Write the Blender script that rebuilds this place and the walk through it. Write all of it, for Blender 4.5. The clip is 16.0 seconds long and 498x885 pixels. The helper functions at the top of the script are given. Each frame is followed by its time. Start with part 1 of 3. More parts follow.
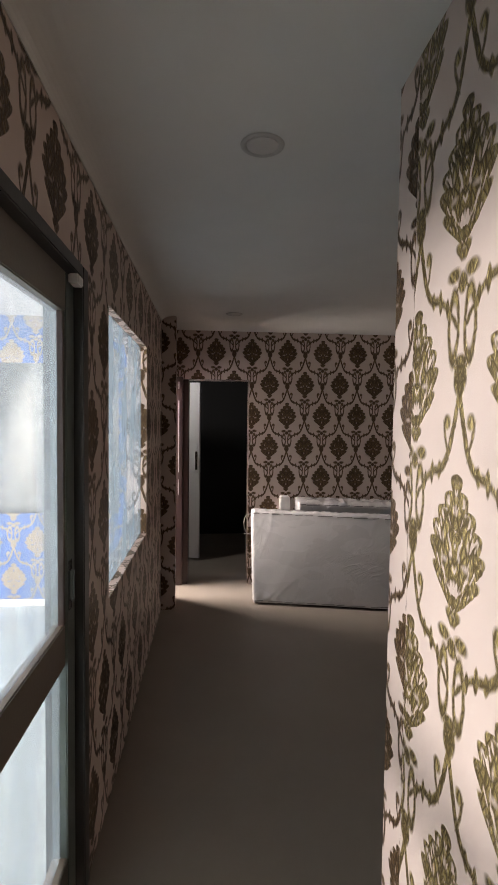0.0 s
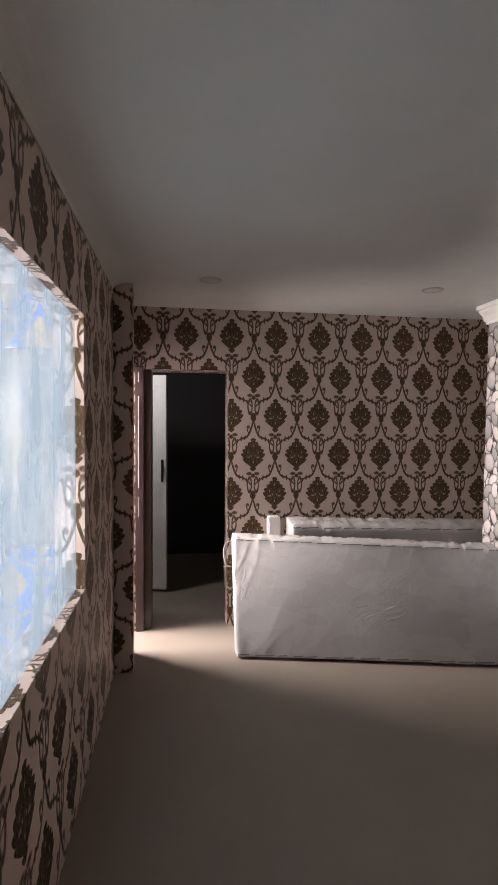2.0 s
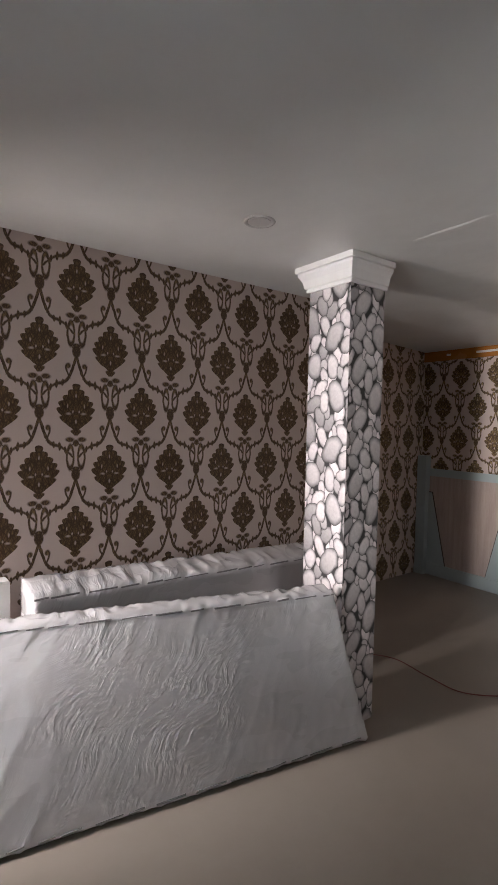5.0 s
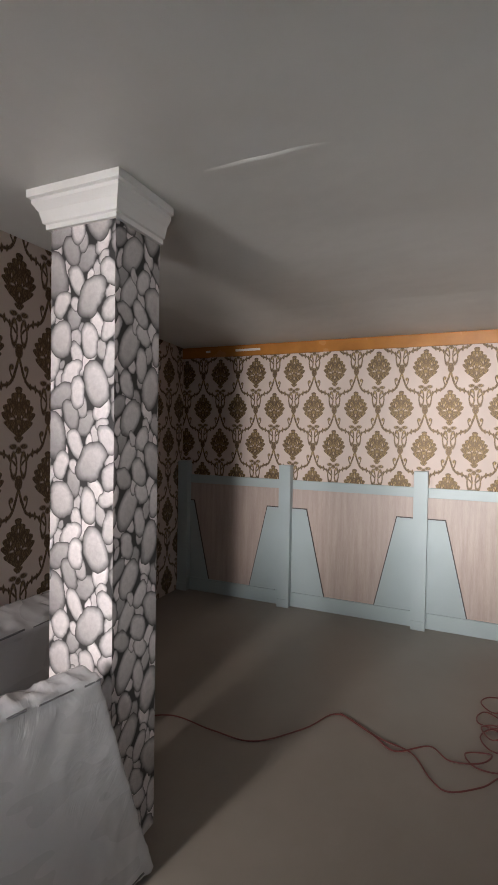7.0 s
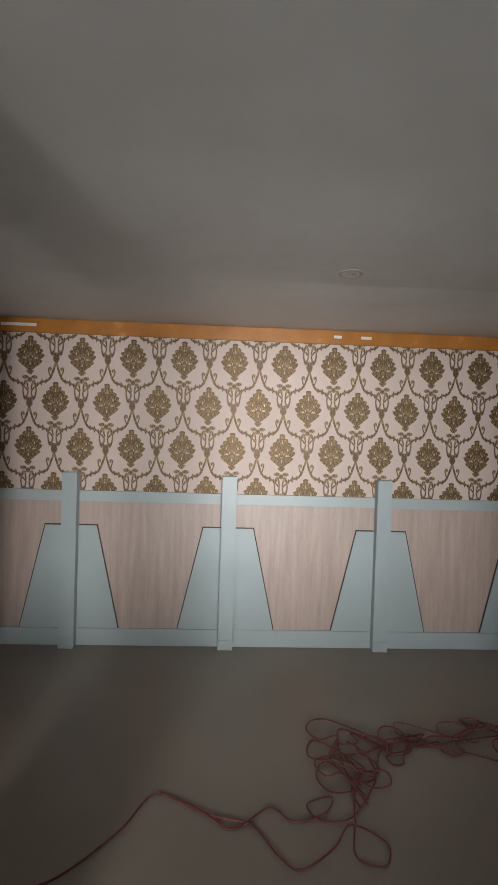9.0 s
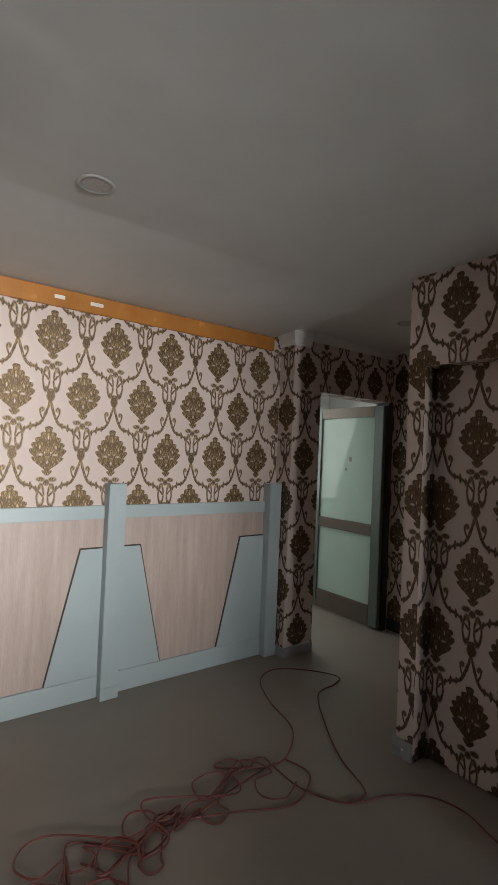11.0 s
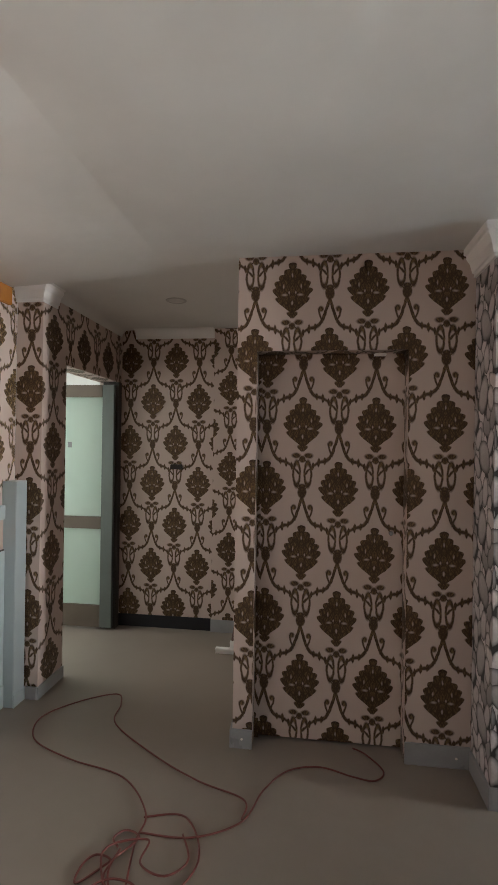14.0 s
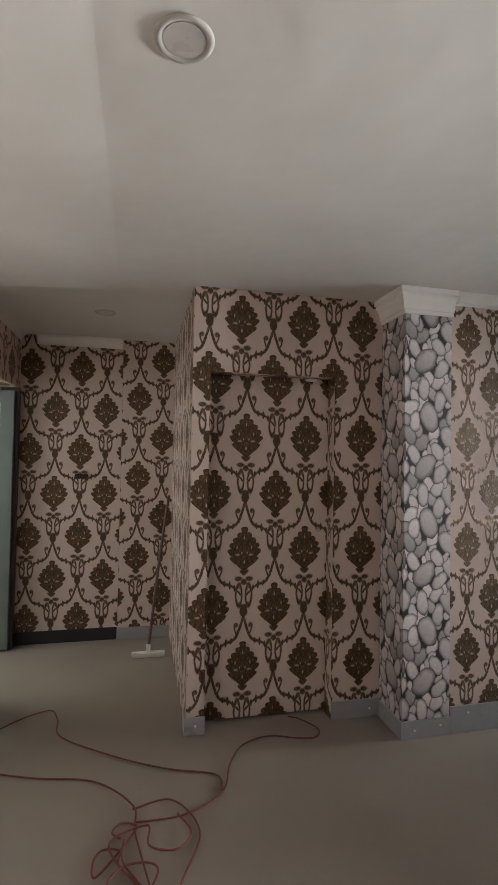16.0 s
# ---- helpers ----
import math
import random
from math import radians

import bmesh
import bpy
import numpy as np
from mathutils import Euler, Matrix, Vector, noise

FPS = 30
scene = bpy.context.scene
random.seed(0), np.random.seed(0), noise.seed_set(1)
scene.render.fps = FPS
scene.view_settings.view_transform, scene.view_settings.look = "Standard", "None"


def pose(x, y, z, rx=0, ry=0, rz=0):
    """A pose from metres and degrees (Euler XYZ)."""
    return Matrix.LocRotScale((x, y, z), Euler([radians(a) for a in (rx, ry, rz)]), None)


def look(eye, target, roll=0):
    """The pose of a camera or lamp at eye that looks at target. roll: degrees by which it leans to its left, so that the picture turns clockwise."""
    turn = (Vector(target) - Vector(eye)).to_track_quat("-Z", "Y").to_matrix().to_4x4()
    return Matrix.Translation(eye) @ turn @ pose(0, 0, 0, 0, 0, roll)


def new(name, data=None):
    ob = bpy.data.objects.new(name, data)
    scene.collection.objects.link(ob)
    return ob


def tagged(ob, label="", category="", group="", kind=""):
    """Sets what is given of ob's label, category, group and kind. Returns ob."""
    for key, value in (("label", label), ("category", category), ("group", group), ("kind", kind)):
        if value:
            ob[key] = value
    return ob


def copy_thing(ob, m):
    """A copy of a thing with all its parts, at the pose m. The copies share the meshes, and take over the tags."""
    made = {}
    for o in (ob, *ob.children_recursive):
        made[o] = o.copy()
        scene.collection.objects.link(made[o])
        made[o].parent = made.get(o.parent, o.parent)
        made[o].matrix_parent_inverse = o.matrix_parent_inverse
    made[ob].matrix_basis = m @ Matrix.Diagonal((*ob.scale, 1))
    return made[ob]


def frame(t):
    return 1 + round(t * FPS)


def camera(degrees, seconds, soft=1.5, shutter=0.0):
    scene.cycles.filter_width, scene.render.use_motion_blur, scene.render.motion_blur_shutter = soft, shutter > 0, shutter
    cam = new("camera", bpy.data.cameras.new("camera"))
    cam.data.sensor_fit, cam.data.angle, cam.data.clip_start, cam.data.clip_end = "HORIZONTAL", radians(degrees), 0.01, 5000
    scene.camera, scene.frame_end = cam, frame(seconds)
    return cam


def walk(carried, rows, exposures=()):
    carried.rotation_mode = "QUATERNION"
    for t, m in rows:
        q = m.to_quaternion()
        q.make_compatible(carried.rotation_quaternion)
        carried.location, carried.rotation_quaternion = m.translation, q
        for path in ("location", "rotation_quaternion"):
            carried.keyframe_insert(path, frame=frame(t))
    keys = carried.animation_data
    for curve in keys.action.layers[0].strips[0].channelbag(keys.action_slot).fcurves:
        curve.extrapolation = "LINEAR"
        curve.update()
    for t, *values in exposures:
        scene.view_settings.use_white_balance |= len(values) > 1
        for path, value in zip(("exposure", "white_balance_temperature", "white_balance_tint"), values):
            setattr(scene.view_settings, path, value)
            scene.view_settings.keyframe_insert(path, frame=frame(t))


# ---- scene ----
cam = camera(53.7, 16.0)
PATH = [
    (0, (0.425, 0.161, 1.633), (0.576, 2.153, 1.544), 0.7),
    (0.5, (0.398, 0.414, 1.627), (0.592, 2.403, 1.537), 0.5),
    (1, (0.442, 0.688, 1.641), (0.623, 2.678, 1.551), 0.7),
    (1.5, (0.458, 0.911, 1.639), (0.647, 2.9, 1.544), 0.7),
    (2, (0.426, 1.159, 1.641), (0.699, 3.139, 1.553), 0.5),
    (2.5, (0.421, 1.424, 1.643), (0.766, 3.391, 1.537), 0.4),
    (3, (0.422, 1.676, 1.652), (0.83, 3.631, 1.551), 0.3),
    (5.5, (0.831, 2.652, 1.63), (2.247, 4.062, 1.556), 1.1),
    (6, (0.928, 2.806, 1.623), (2.522, 4.012, 1.556), 0.7),
    (6.5, (1.108, 2.961, 1.623), (2.812, 4.006, 1.558), 0.6),
    (7, (1.256, 3.077, 1.625), (3.083, 3.89, 1.576), 0.9),
    (7.5, (1.414, 3.258, 1.685), (3.347, 3.767, 1.626), 1.1),
    (8, (1.543, 3.36, 1.708), (3.519, 3.664, 1.646), 1.4),
    (10.5, (2.384, 3.493, 1.528), (4.182, 2.617, 1.555), 2.3),
    (11, (2.596, 3.415, 1.529), (4.201, 2.222, 1.576), 2.5),
    (11.5, (2.751, 3.388, 1.529), (4.05, 1.868, 1.568), 2.4),
    (12, (2.933, 3.459, 1.536), (3.933, 1.727, 1.56), 1.8),
    (12.5, (3.118, 3.479, 1.514), (3.979, 1.674, 1.524), 1.7),
    (13, (3.405, 3.454, 1.51), (4.098, 1.578, 1.506), 1.9),
    (13.5, (3.623, 3.555, 1.518), (4.061, 1.604, 1.511), 1.0),
    (14, (3.801, 3.681, 1.541), (4.059, 1.698, 1.551), 0.8),
    (14.5, (3.995, 3.702, 1.521), (4.067, 1.703, 1.537), 0.0),
    (15, (4.182, 3.765, 1.546), (4.045, 1.77, 1.58), 0.6),
    (15.5, (4.356, 3.903, 1.55), (4.035, 1.929, 1.595), 0.7),
    (16, (4.483, 3.945, 1.547), (4.043, 1.995, 1.599), 1.0),
]
walk(cam, [(t, look(eye, target, roll)) for t, eye, target, roll in PATH],
     ((0.0, -0.3, 7200, 14), (1.0, 0.0, 7100, 16), (2.0, 0.22, 7000, 17), (3.0, 0.5, 6950, 18), (5.5, 0.3, 6450, 11), (8.0, -0.05, 6500, 9), (10.5, -0.2, 6350, 6), (12.0, 0.8, 6500, 8), (13.5, 1.1, 6550, 8), (16.0, 1.25, 6500, 8)))

# world and large lights
world = bpy.data.worlds.new("sky")
scene.world = world
world.use_nodes = True
wn = world.node_tree
sky = wn.nodes.new("ShaderNodeTexSky")
sky.sky_type = "NISHITA"
sky.sun_disc = False
sky.sun_elevation, sky.sun_rotation = radians(38), radians(250)
wn.links.new(sky.outputs[0], wn.nodes["Background"].inputs[0])
wn.nodes["Background"].inputs[1].default_value = 0.1


def area(name, eye, target, sx, sy, watts, colour):
    data = bpy.data.lights.new(name, "AREA")
    data.shape, data.size, data.size_y, data.energy, data.color = "RECTANGLE", sx, sy, watts, colour
    ob = new(name, data)
    ob.matrix_world = look(eye, target)
    return ob


area("daylight_side_door", (-1.15, 5.10, 1.75), (1.3, 4.35, 0.7), 0.9, 1.3, 290, (1.0, 0.93, 0.915))
area("daylight_blue_room", (-4.9, 2.6, 1.55), (0.0, 2.4, 1.4), 2.6, 1.2, 1150, (0.97, 0.95, 0.94))
area("daylight_green_room", (7.0, 0.2, 1.6), (5.4, 0.1, 1.0), 1.6, 1.3, 16, (1.0, 1.0, 0.96))
# the store lamp is an added fill for the white door; no opening there
area("store_door_fill", (-0.5, 5.42, 2.35), (0.15, 5.85, 1.6), 0.2, 0.2, 12, (0.95, 0.98, 1.0))
scene.view_settings.exposure = 0.0


# ---------------------------------------------------------------- materials
class G:
    """Small helper for node arithmetic."""

    def __init__(self, tree):
        self.t = tree

    def node(self, kind, **kw):
        n = self.t.nodes.new(kind)
        for k, v in kw.items():
            if k == "op":
                n.operation = v
            elif k == "dtype":
                n.data_type = v
        return n

    def put(self, sock, v):
        if isinstance(v, bpy.types.NodeSocket):
            self.t.links.new(v, sock)
        else:
            sock.default_value = v

    def m(self, op, a, b=0.0, c=0.0, clamp=False):
        n = self.node("ShaderNodeMath", op=op)
        n.use_clamp = clamp
        self.put(n.inputs[0], a)
        self.put(n.inputs[1], b)
        self.put(n.inputs[2], c)
        return n.outputs[0]

    def add(self, a, b): return self.m("ADD", a, b)
    def sub(self, a, b): return self.m("SUBTRACT", a, b)
    def mul(self, a, b): return self.m("MULTIPLY", a, b)
    def absl(self, a): return self.m("ABSOLUTE", a)
    def mx(self, a, b): return self.m("MAXIMUM", a, b)
    def mn(self, a, b): return self.m("MINIMUM", a, b)
    def wrap(self, a): return self.m("WRAP", a, 0.5, -0.5)

    def step(self, a, soft=0.012):
        """1 where a is under 0, soft edge."""
        return self.m("MULTIPLY_ADD", a, -1.0 / soft, 0.5, clamp=True)

    def curve(self, x, pts):
        n = self.node("ShaderNodeFloatCurve")
        c = n.mapping.curves[0]
        n.mapping.use_clip = False
        while len(c.points) < len(pts):
            c.points.new(0.5, 0.5)
        for p, (px, py) in zip(c.points, pts):
            p.location = (px, py)
            p.handle_type = "AUTO"
        n.mapping.update()
        self.put(n.inputs["Value"], x)
        return n.outputs[0]

    def ell(self, u, v, cu, cv, ru, rv):
        """Distance-like value, negative inside an ellipse."""
        a = self.mul(self.sub(u, cu), 1 / ru)
        b = self.mul(self.wrap(self.sub(v, cv)), 1 / rv)
        r = self.m("SQRT", self.add(self.mul(a, a), self.mul(b, b)))
        return self.mul(self.sub(r, 1.0), min(ru, rv))

    def noise(self, vec, scale, detail=3.0, rough=0.55):
        n = self.node("ShaderNodeTexNoise")
        self.put(n.inputs["Vector"], vec)
        n.inputs["Scale"].default_value = scale
        n.inputs["Detail"].default_value = detail
        n.inputs["Roughness"].default_value = rough
        return n.outputs[0]

    def ramp(self, x, lo, hi):
        n = self.node("ShaderNodeMapRange")
        self.put(n.inputs[0], x)
        n.inputs[1].default_value, n.inputs[2].default_value = lo, hi
        return n.outputs[0]

    def mix(self, f, a, b):
        n = self.node("ShaderNodeMix", dtype="RGBA")
        self.put(n.inputs[0], f)
        for s, v in ((n.inputs[6], a), (n.inputs[7], b)):
            self.put(s, v if isinstance(v, bpy.types.NodeSocket) else (*v, 1.0) if len(v) == 3 else v)
        return n.outputs[2]

    def mixf(self, f, a, b):
        return self.add(self.mul(a, self.sub(1.0, f)), self.mul(b, f)) if not isinstance(a, float) or not isinstance(b, float) else self.m("MULTIPLY_ADD", f, b - a, a)


def base_mat(name):
    m = bpy.data.materials.new(name)
    m.use_nodes = True
    return m, G(m.node_tree), m.node_tree.nodes["Principled BSDF"]


def bump(g, b, height, strength, dist):
    n = g.node("ShaderNodeBump")
    n.inputs["Strength"].default_value, n.inputs["Distance"].default_value = strength, dist
    g.put(n.inputs["Height"], height)
    g.put(b.inputs["Normal"], n.outputs[0])


def position(g):
    return g.node("ShaderNodeNewGeometry").outputs["Position"]


def plain(name, colour, rough=0.5, metal=0.0, vary=0.12, scale=6.0, relief=0.15, fine=90.0, spec=0.5):
    m, g, b = base_mat(name)
    p = position(g)
    n1, n2 = g.noise(p, scale, 4), g.noise(p, fine, 2)
    dark = tuple(c * (1 - vary) for c in colour)
    light = tuple(min(1, c * (1 + vary)) for c in colour)
    f = g.add(g.mul(g.ramp(n1, 0.3, 0.7), 0.7), g.mul(n2, 0.3))
    g.put(b.inputs["Base Color"], g.mix(f, dark, light))
    g.put(b.inputs["Roughness"], g.m("MULTIPLY_ADD", n1, 0.16, rough - 0.08, clamp=True))
    b.inputs["Metallic"].default_value = metal
    b.inputs["Specular IOR Level"].default_value = spec
    bump(g, b, n2, relief, 0.002)
    return m


def damask_group():
    """Mask of one lattice of the damask: inputs u, v in repeats; v runs down."""
    gt = bpy.data.node_groups.new("damask", "ShaderNodeTree")
    for nm, io in (("u", "INPUT"), ("v", "INPUT"), ("mask", "OUTPUT"), ("light", "OUTPUT"), ("shade", "OUTPUT"), ("hole", "OUTPUT")):
        gt.interface.new_socket(nm, in_out=io, socket_type="NodeSocketFloat")
    g = G(gt)
    gi, go = g.node("NodeGroupInput"), g.node("NodeGroupOutput")
    u = g.absl(g.wrap(gi.outputs[0]))
    v = g.m("FRACT", gi.outputs[1])
    # the tear-shaped medallion with a toothed outline
    w = g.curve(v, [(0, 0.0), (0.03, 0.035), (0.07, 0.085), (0.11, 0.150), (0.16, 0.212), (0.21, 0.240), (0.26, 0.226), (0.31, 0.165), (0.36, 0.088), (0.40, 0.040), (0.43, 0.0), (1, 0)])
    teeth = g.m("MULTIPLY_ADD", g.absl(g.m("SINE", g.m("MULTIPLY_ADD", v, 48.0, g.mul(u, 14.0)))), 0.052, -0.020)
    tear = g.mx(g.sub(g.sub(u, w), teeth), g.sub(v, 0.43))
    # the bow, loops and bud below
    bow = g.ell(u, v, 0.085, 0.462, 0.062, 0.021)
    knot = g.ell(u, v, 0.0, 0.49, 0.045, 0.028)
    ring = g.sub(g.absl(g.ell(u, v, 0.078, 0.605, 0.047, 0.088)), 0.013)
    stem1 = g.mx(g.sub(g.absl(g.sub(u, g.curve(v, [(0, 0), (0.48, 0.02), (0.53, 0.09), (0.60, 0.128), (0.68, 0.10), (0.74, 0.03), (1, 0)]))), 0.013), g.mx(g.sub(0.48, v), g.sub(v, 0.73)))
    bud = g.ell(u, v, 0.0, 0.745, 0.062, 0.052)
    bud2 = g.ell(u, v, 0.0, 0.70, 0.07, 0.018)
    # the scroll arm that frames the next medallion
    arm_y = g.curve(u, [(0, 0.78), (0.04, 0.86), (0.08, 0.925), (0.12, 0.97), (0.18, 1.0), (0.25, 1.01), (0.32, 1.03), (0.40, 1.07), (0.5, 1.13)])
    leafy = g.add(0.013, g.mul(g.mx(g.m("SINE", g.mul(u, 75.0)), 0.0), g.curve(u, [(0, 0), (0.14, 0.0), (0.22, 0.02), (0.34, 0.02), (0.44, 0.004), (1, 0)])))
    slope = g.curve(u, [(0, 0.030), (0.05, 0.024), (0.1, 0.014), (0.15, 0.004), (0.25, 0.0), (1, 0.0)])
    arm = g.mx(g.sub(g.absl(g.wrap(g.sub(v, arm_y))), g.add(leafy, slope)), g.sub(u, 0.47))
    curl = g.ell(u, v, 0.115, 0.865, 0.036, 0.022)
    hook = g.mx(g.sub(g.absl(g.sub(u, g.curve(v, [(0, 0.14), (0.85, 0.145), (0.90, 0.135), (0.96, 0.10), (1, 0.1)]))), 0.013), g.mx(g.sub(0.86, v), g.sub(v, 0.97)))
    d = tear
    for e in (bow, knot, ring, stem1, bud, bud2, arm, curl, hook):
        d = g.mn(d, e)
    mask = g.step(d, 0.012)
    eyes = g.mn(g.ell(u, v, 0.105, 0.252, 0.030, 0.008), g.mn(g.ell(u, v, 0.0, 0.315, 0.012, 0.016), g.mn(g.ell(u, v, 0.045, 0.235, 0.010, 0.010), g.mn(g.ell(u, v, 0.0, 0.105, 0.010, 0.014), g.ell(u, v, 0.12, 0.19, 0.008, 0.014)))))
    light = g.step(eyes, 0.010)
    # overlapping leaves inside the medallion, rising outwards
    cx = g.node("ShaderNodeCombineXYZ")
    g.put(cx.inputs[0], u)
    g.put(cx.inputs[1], g.m("MULTIPLY_ADD", v, 1.35, g.mul(u, 1.1)))
    vo = g.node("ShaderNodeTexVoronoi")
    vo.voronoi_dimensions = "2D"
    vo.feature = "DISTANCE_TO_EDGE"
    g.put(vo.inputs["Vector"], cx.outputs[0])
    vo.inputs["Scale"].default_value = 13.0
    vo.inputs["Randomness"].default_value = 1.0
    lace = g.noise(cx.outputs[0], 30.0, 2)
    shade = g.mul(g.ramp(vo.outputs["Distance"], 0.02, 0.20), g.ramp(lace, 0.30, 0.62))
    inner = g.step(g.add(tear, 0.035), 0.02)
    hole = g.mul(inner, g.ramp(g.noise(cx.outputs[0], 17.0, 1), 0.555, 0.60))
    g.put(go.inputs[3], hole)
    g.put(go.inputs[0], mask)
    g.put(go.inputs[1], light)
    g.put(go.inputs[2], shade)
    return gt


DAMASK = damask_group()


def wallpaper(name, u0, v0, ru=0.36, rv=0.64, ground=(0.60, 0.49, 0.44), gold=(0.072, 0.041, 0.022), gold2=(0.235, 0.155, 0.070), metal=0.45, open_work=0.0):
    """Printed and embossed damask: u0 a medallion's middle along the wall, v0 the height of its tip."""
    m, g, b = base_mat(name)
    geo = g.node("ShaderNodeNewGeometry")
    sp, sn = g.node("ShaderNodeSeparateXYZ"), g.node("ShaderNodeSeparateXYZ")
    g.put(sp.inputs[0], geo.outputs["Position"])
    g.put(sn.inputs[0], geo.outputs["True Normal"])
    side = g.m("GREATER_THAN", g.absl(sn.outputs[0]), 0.5)
    flat = g.m("GREATER_THAN", g.absl(sn.outputs[2]), 0.5)
    along = g.mixf(g.mx(side, flat), sp.outputs[0], sp.outputs[1])
    up = g.mixf(flat, sp.outputs[2], g.mul(sp.outputs[0], 2.0))
    wob = g.mul(g.sub(g.noise(geo.outputs["Position"], 38.0, 1), 0.5), 0.006)
    u = g.mul(g.sub(g.add(along, wob), u0), 1 / ru)
    v = g.mul(g.sub(v0, g.add(up, wob)), 1 / rv)
    masks, lights, shades, holes = [], [], [], []
    for du, dv in ((0, 0), (0.5, 0.5)):
        n = g.node("ShaderNodeGroup")
        n.node_tree = DAMASK
        g.put(n.inputs[0], g.add(u, du))
        g.put(n.inputs[1], g.add(v, dv))
        masks.append(n.outputs[0])
        lights.append(n.outputs[1])
        shades.append(n.outputs[2])
        holes.append(n.outputs[3])
    mask = g.mul(g.mx(*masks), g.sub(1.0, g.mul(g.mx(*holes), open_work)))
    light = g.mx(*lights)
    shade = g.mn(*shades)
    big = g.noise(geo.outputs["Position"], 1.7, 3)
    fine = g.noise(geo.outputs["Position"], 260.0, 2)
    paper = g.mix(g.ramp(big, 0.3, 0.7), tuple(c * 0.94 for c in ground), ground)
    ink = g.mix(shade, gold, gold2)
    ink = g.mix(g.mul(light, 0.8), ink, ground)
    g.put(b.inputs["Base Color"], g.mix(mask, paper, ink))
    g.put(b.inputs["Roughness"], g.m("MULTIPLY_ADD", mask, -0.20, 0.62))
    g.put(b.inputs["Metallic"], g.mul(mask, metal))
    bump(g, b, g.add(g.mul(mask, g.add(0.4, g.mul(shade, 1.1))), g.mul(fine, 0.10)), 0.7, 0.002)
    return m


def pack_pebbles(n, size, seed):
    """Ellipses packed in a square that repeats: middle, half-axes, turn, tone."""
    r = random.Random(seed)
    big = sorted((r.choice((0.017, 0.026, 0.036, 0.042, 0.046, 0.064)) * r.uniform(0.9, 1.1) for _ in range(n)), reverse=True)
    P = []
    for s in big:
        best = None
        for _ in range(110):
            x, y = r.random() * size, r.random() * size
            d = min((math.hypot((x - q[0] + size / 2) % size - size / 2, (y - q[1] + size / 2) % size - size / 2) - 0.80 * (s + q[2]) for q in P), default=1)
            if best is None or d > best[0]:
                best = (d, x, y)
        P.append((best[1], best[2], s))
    P.sort(key=lambda q: q[2] + r.uniform(0, 0.06))
    return [(x, y, s * r.uniform(1.15, 1.55), s * r.uniform(0.80, 0.95), r.uniform(0.8, 2.4), r.choice((0.34, 0.44, 0.50, 0.55, 0.60, 0.68))) for x, y, s in P]


def pebble_paper():
    """Wallpaper printed with heaped river pebbles."""
    m, g, b = base_mat("pebble_wallpaper")
    geo = g.node("ShaderNodeNewGeometry")
    sp, sn = g.node("ShaderNodeSeparateXYZ"), g.node("ShaderNodeSeparateXYZ")
    g.put(sp.inputs[0], geo.outputs["Position"])
    g.put(sn.inputs[0], geo.outputs["True Normal"])
    side = g.m("GREATER_THAN", g.absl(sn.outputs[0]), 0.5)
    along = g.add(g.mul(g.add(sp.outputs[1], 0.37), side), g.mul(sp.outputs[0], g.sub(1.0, side)))
    wob = g.mul(g.sub(g.noise(geo.outputs["Position"], 11.0, 3), 0.5), 0.040)
    u, v = g.add(along, wob), g.add(sp.outputs[2], wob)
    size = 0.60
    top, tone, light = 0.0, 0.5, 0.0
    for x, y, a, c, w, k in pack_pebbles(76, size, 4):
        du, dv = g.m("WRAP", g.sub(u, x), size / 2, -size / 2), g.m("WRAP", g.sub(v, y), size / 2, -size / 2)
        p = g.m("MULTIPLY_ADD", du, math.cos(w) / a, g.mul(dv, math.sin(w) / a))
        q = g.m("MULTIPLY_ADD", dv, math.cos(w) / c, g.mul(du, -math.sin(w) / c))
        p = g.m("MULTIPLY_ADD", q, 0.22 * math.sin(9.0 * k + x * 40), p)
        hgt = g.m("MULTIPLY_ADD", g.add(g.m("POWER", g.absl(p), 2.2), g.m("POWER", g.absl(q), 2.2)), -1.0, 1.0)
        win = g.m("GREATER_THAN", hgt, 0.0)
        top = g.m("MULTIPLY_ADD", win, g.sub(hgt, top), top)
        tone = g.m("MULTIPLY_ADD", win, g.sub(k, tone), tone)
        light = g.m("MULTIPLY_ADD", win, g.sub(g.sub(g.mul(dv, 1.5), g.mul(du, 0.9)), light), light)
    grain = g.noise(geo.outputs["Position"], 55.0, 5, 0.7)
    body = g.m("MULTIPLY_ADD", g.m("POWER", g.ramp(top, 0.0, 0.62), 0.85), 0.96, 0.04)
    val = g.mul(g.mul(g.add(tone, light), body), g.m("MULTIPLY_ADD", grain, 0.6, 0.72))
    val = g.mx(val, 0.015)
    cc = g.node("ShaderNodeCombineColor")
    g.put(cc.inputs[0], g.mul(val, 1.05))
    g.put(cc.inputs[1], g.mul(val, 0.98))
    g.put(cc.inputs[2], g.mul(val, 0.975))
    g.put(b.inputs["Base Color"], cc.outputs[0])
    b.inputs["Roughness"].default_value = 0.55
    bump(g, b, g.noise(geo.outputs["Position"], 240.0, 2), 0.25, 0.001)
    return m


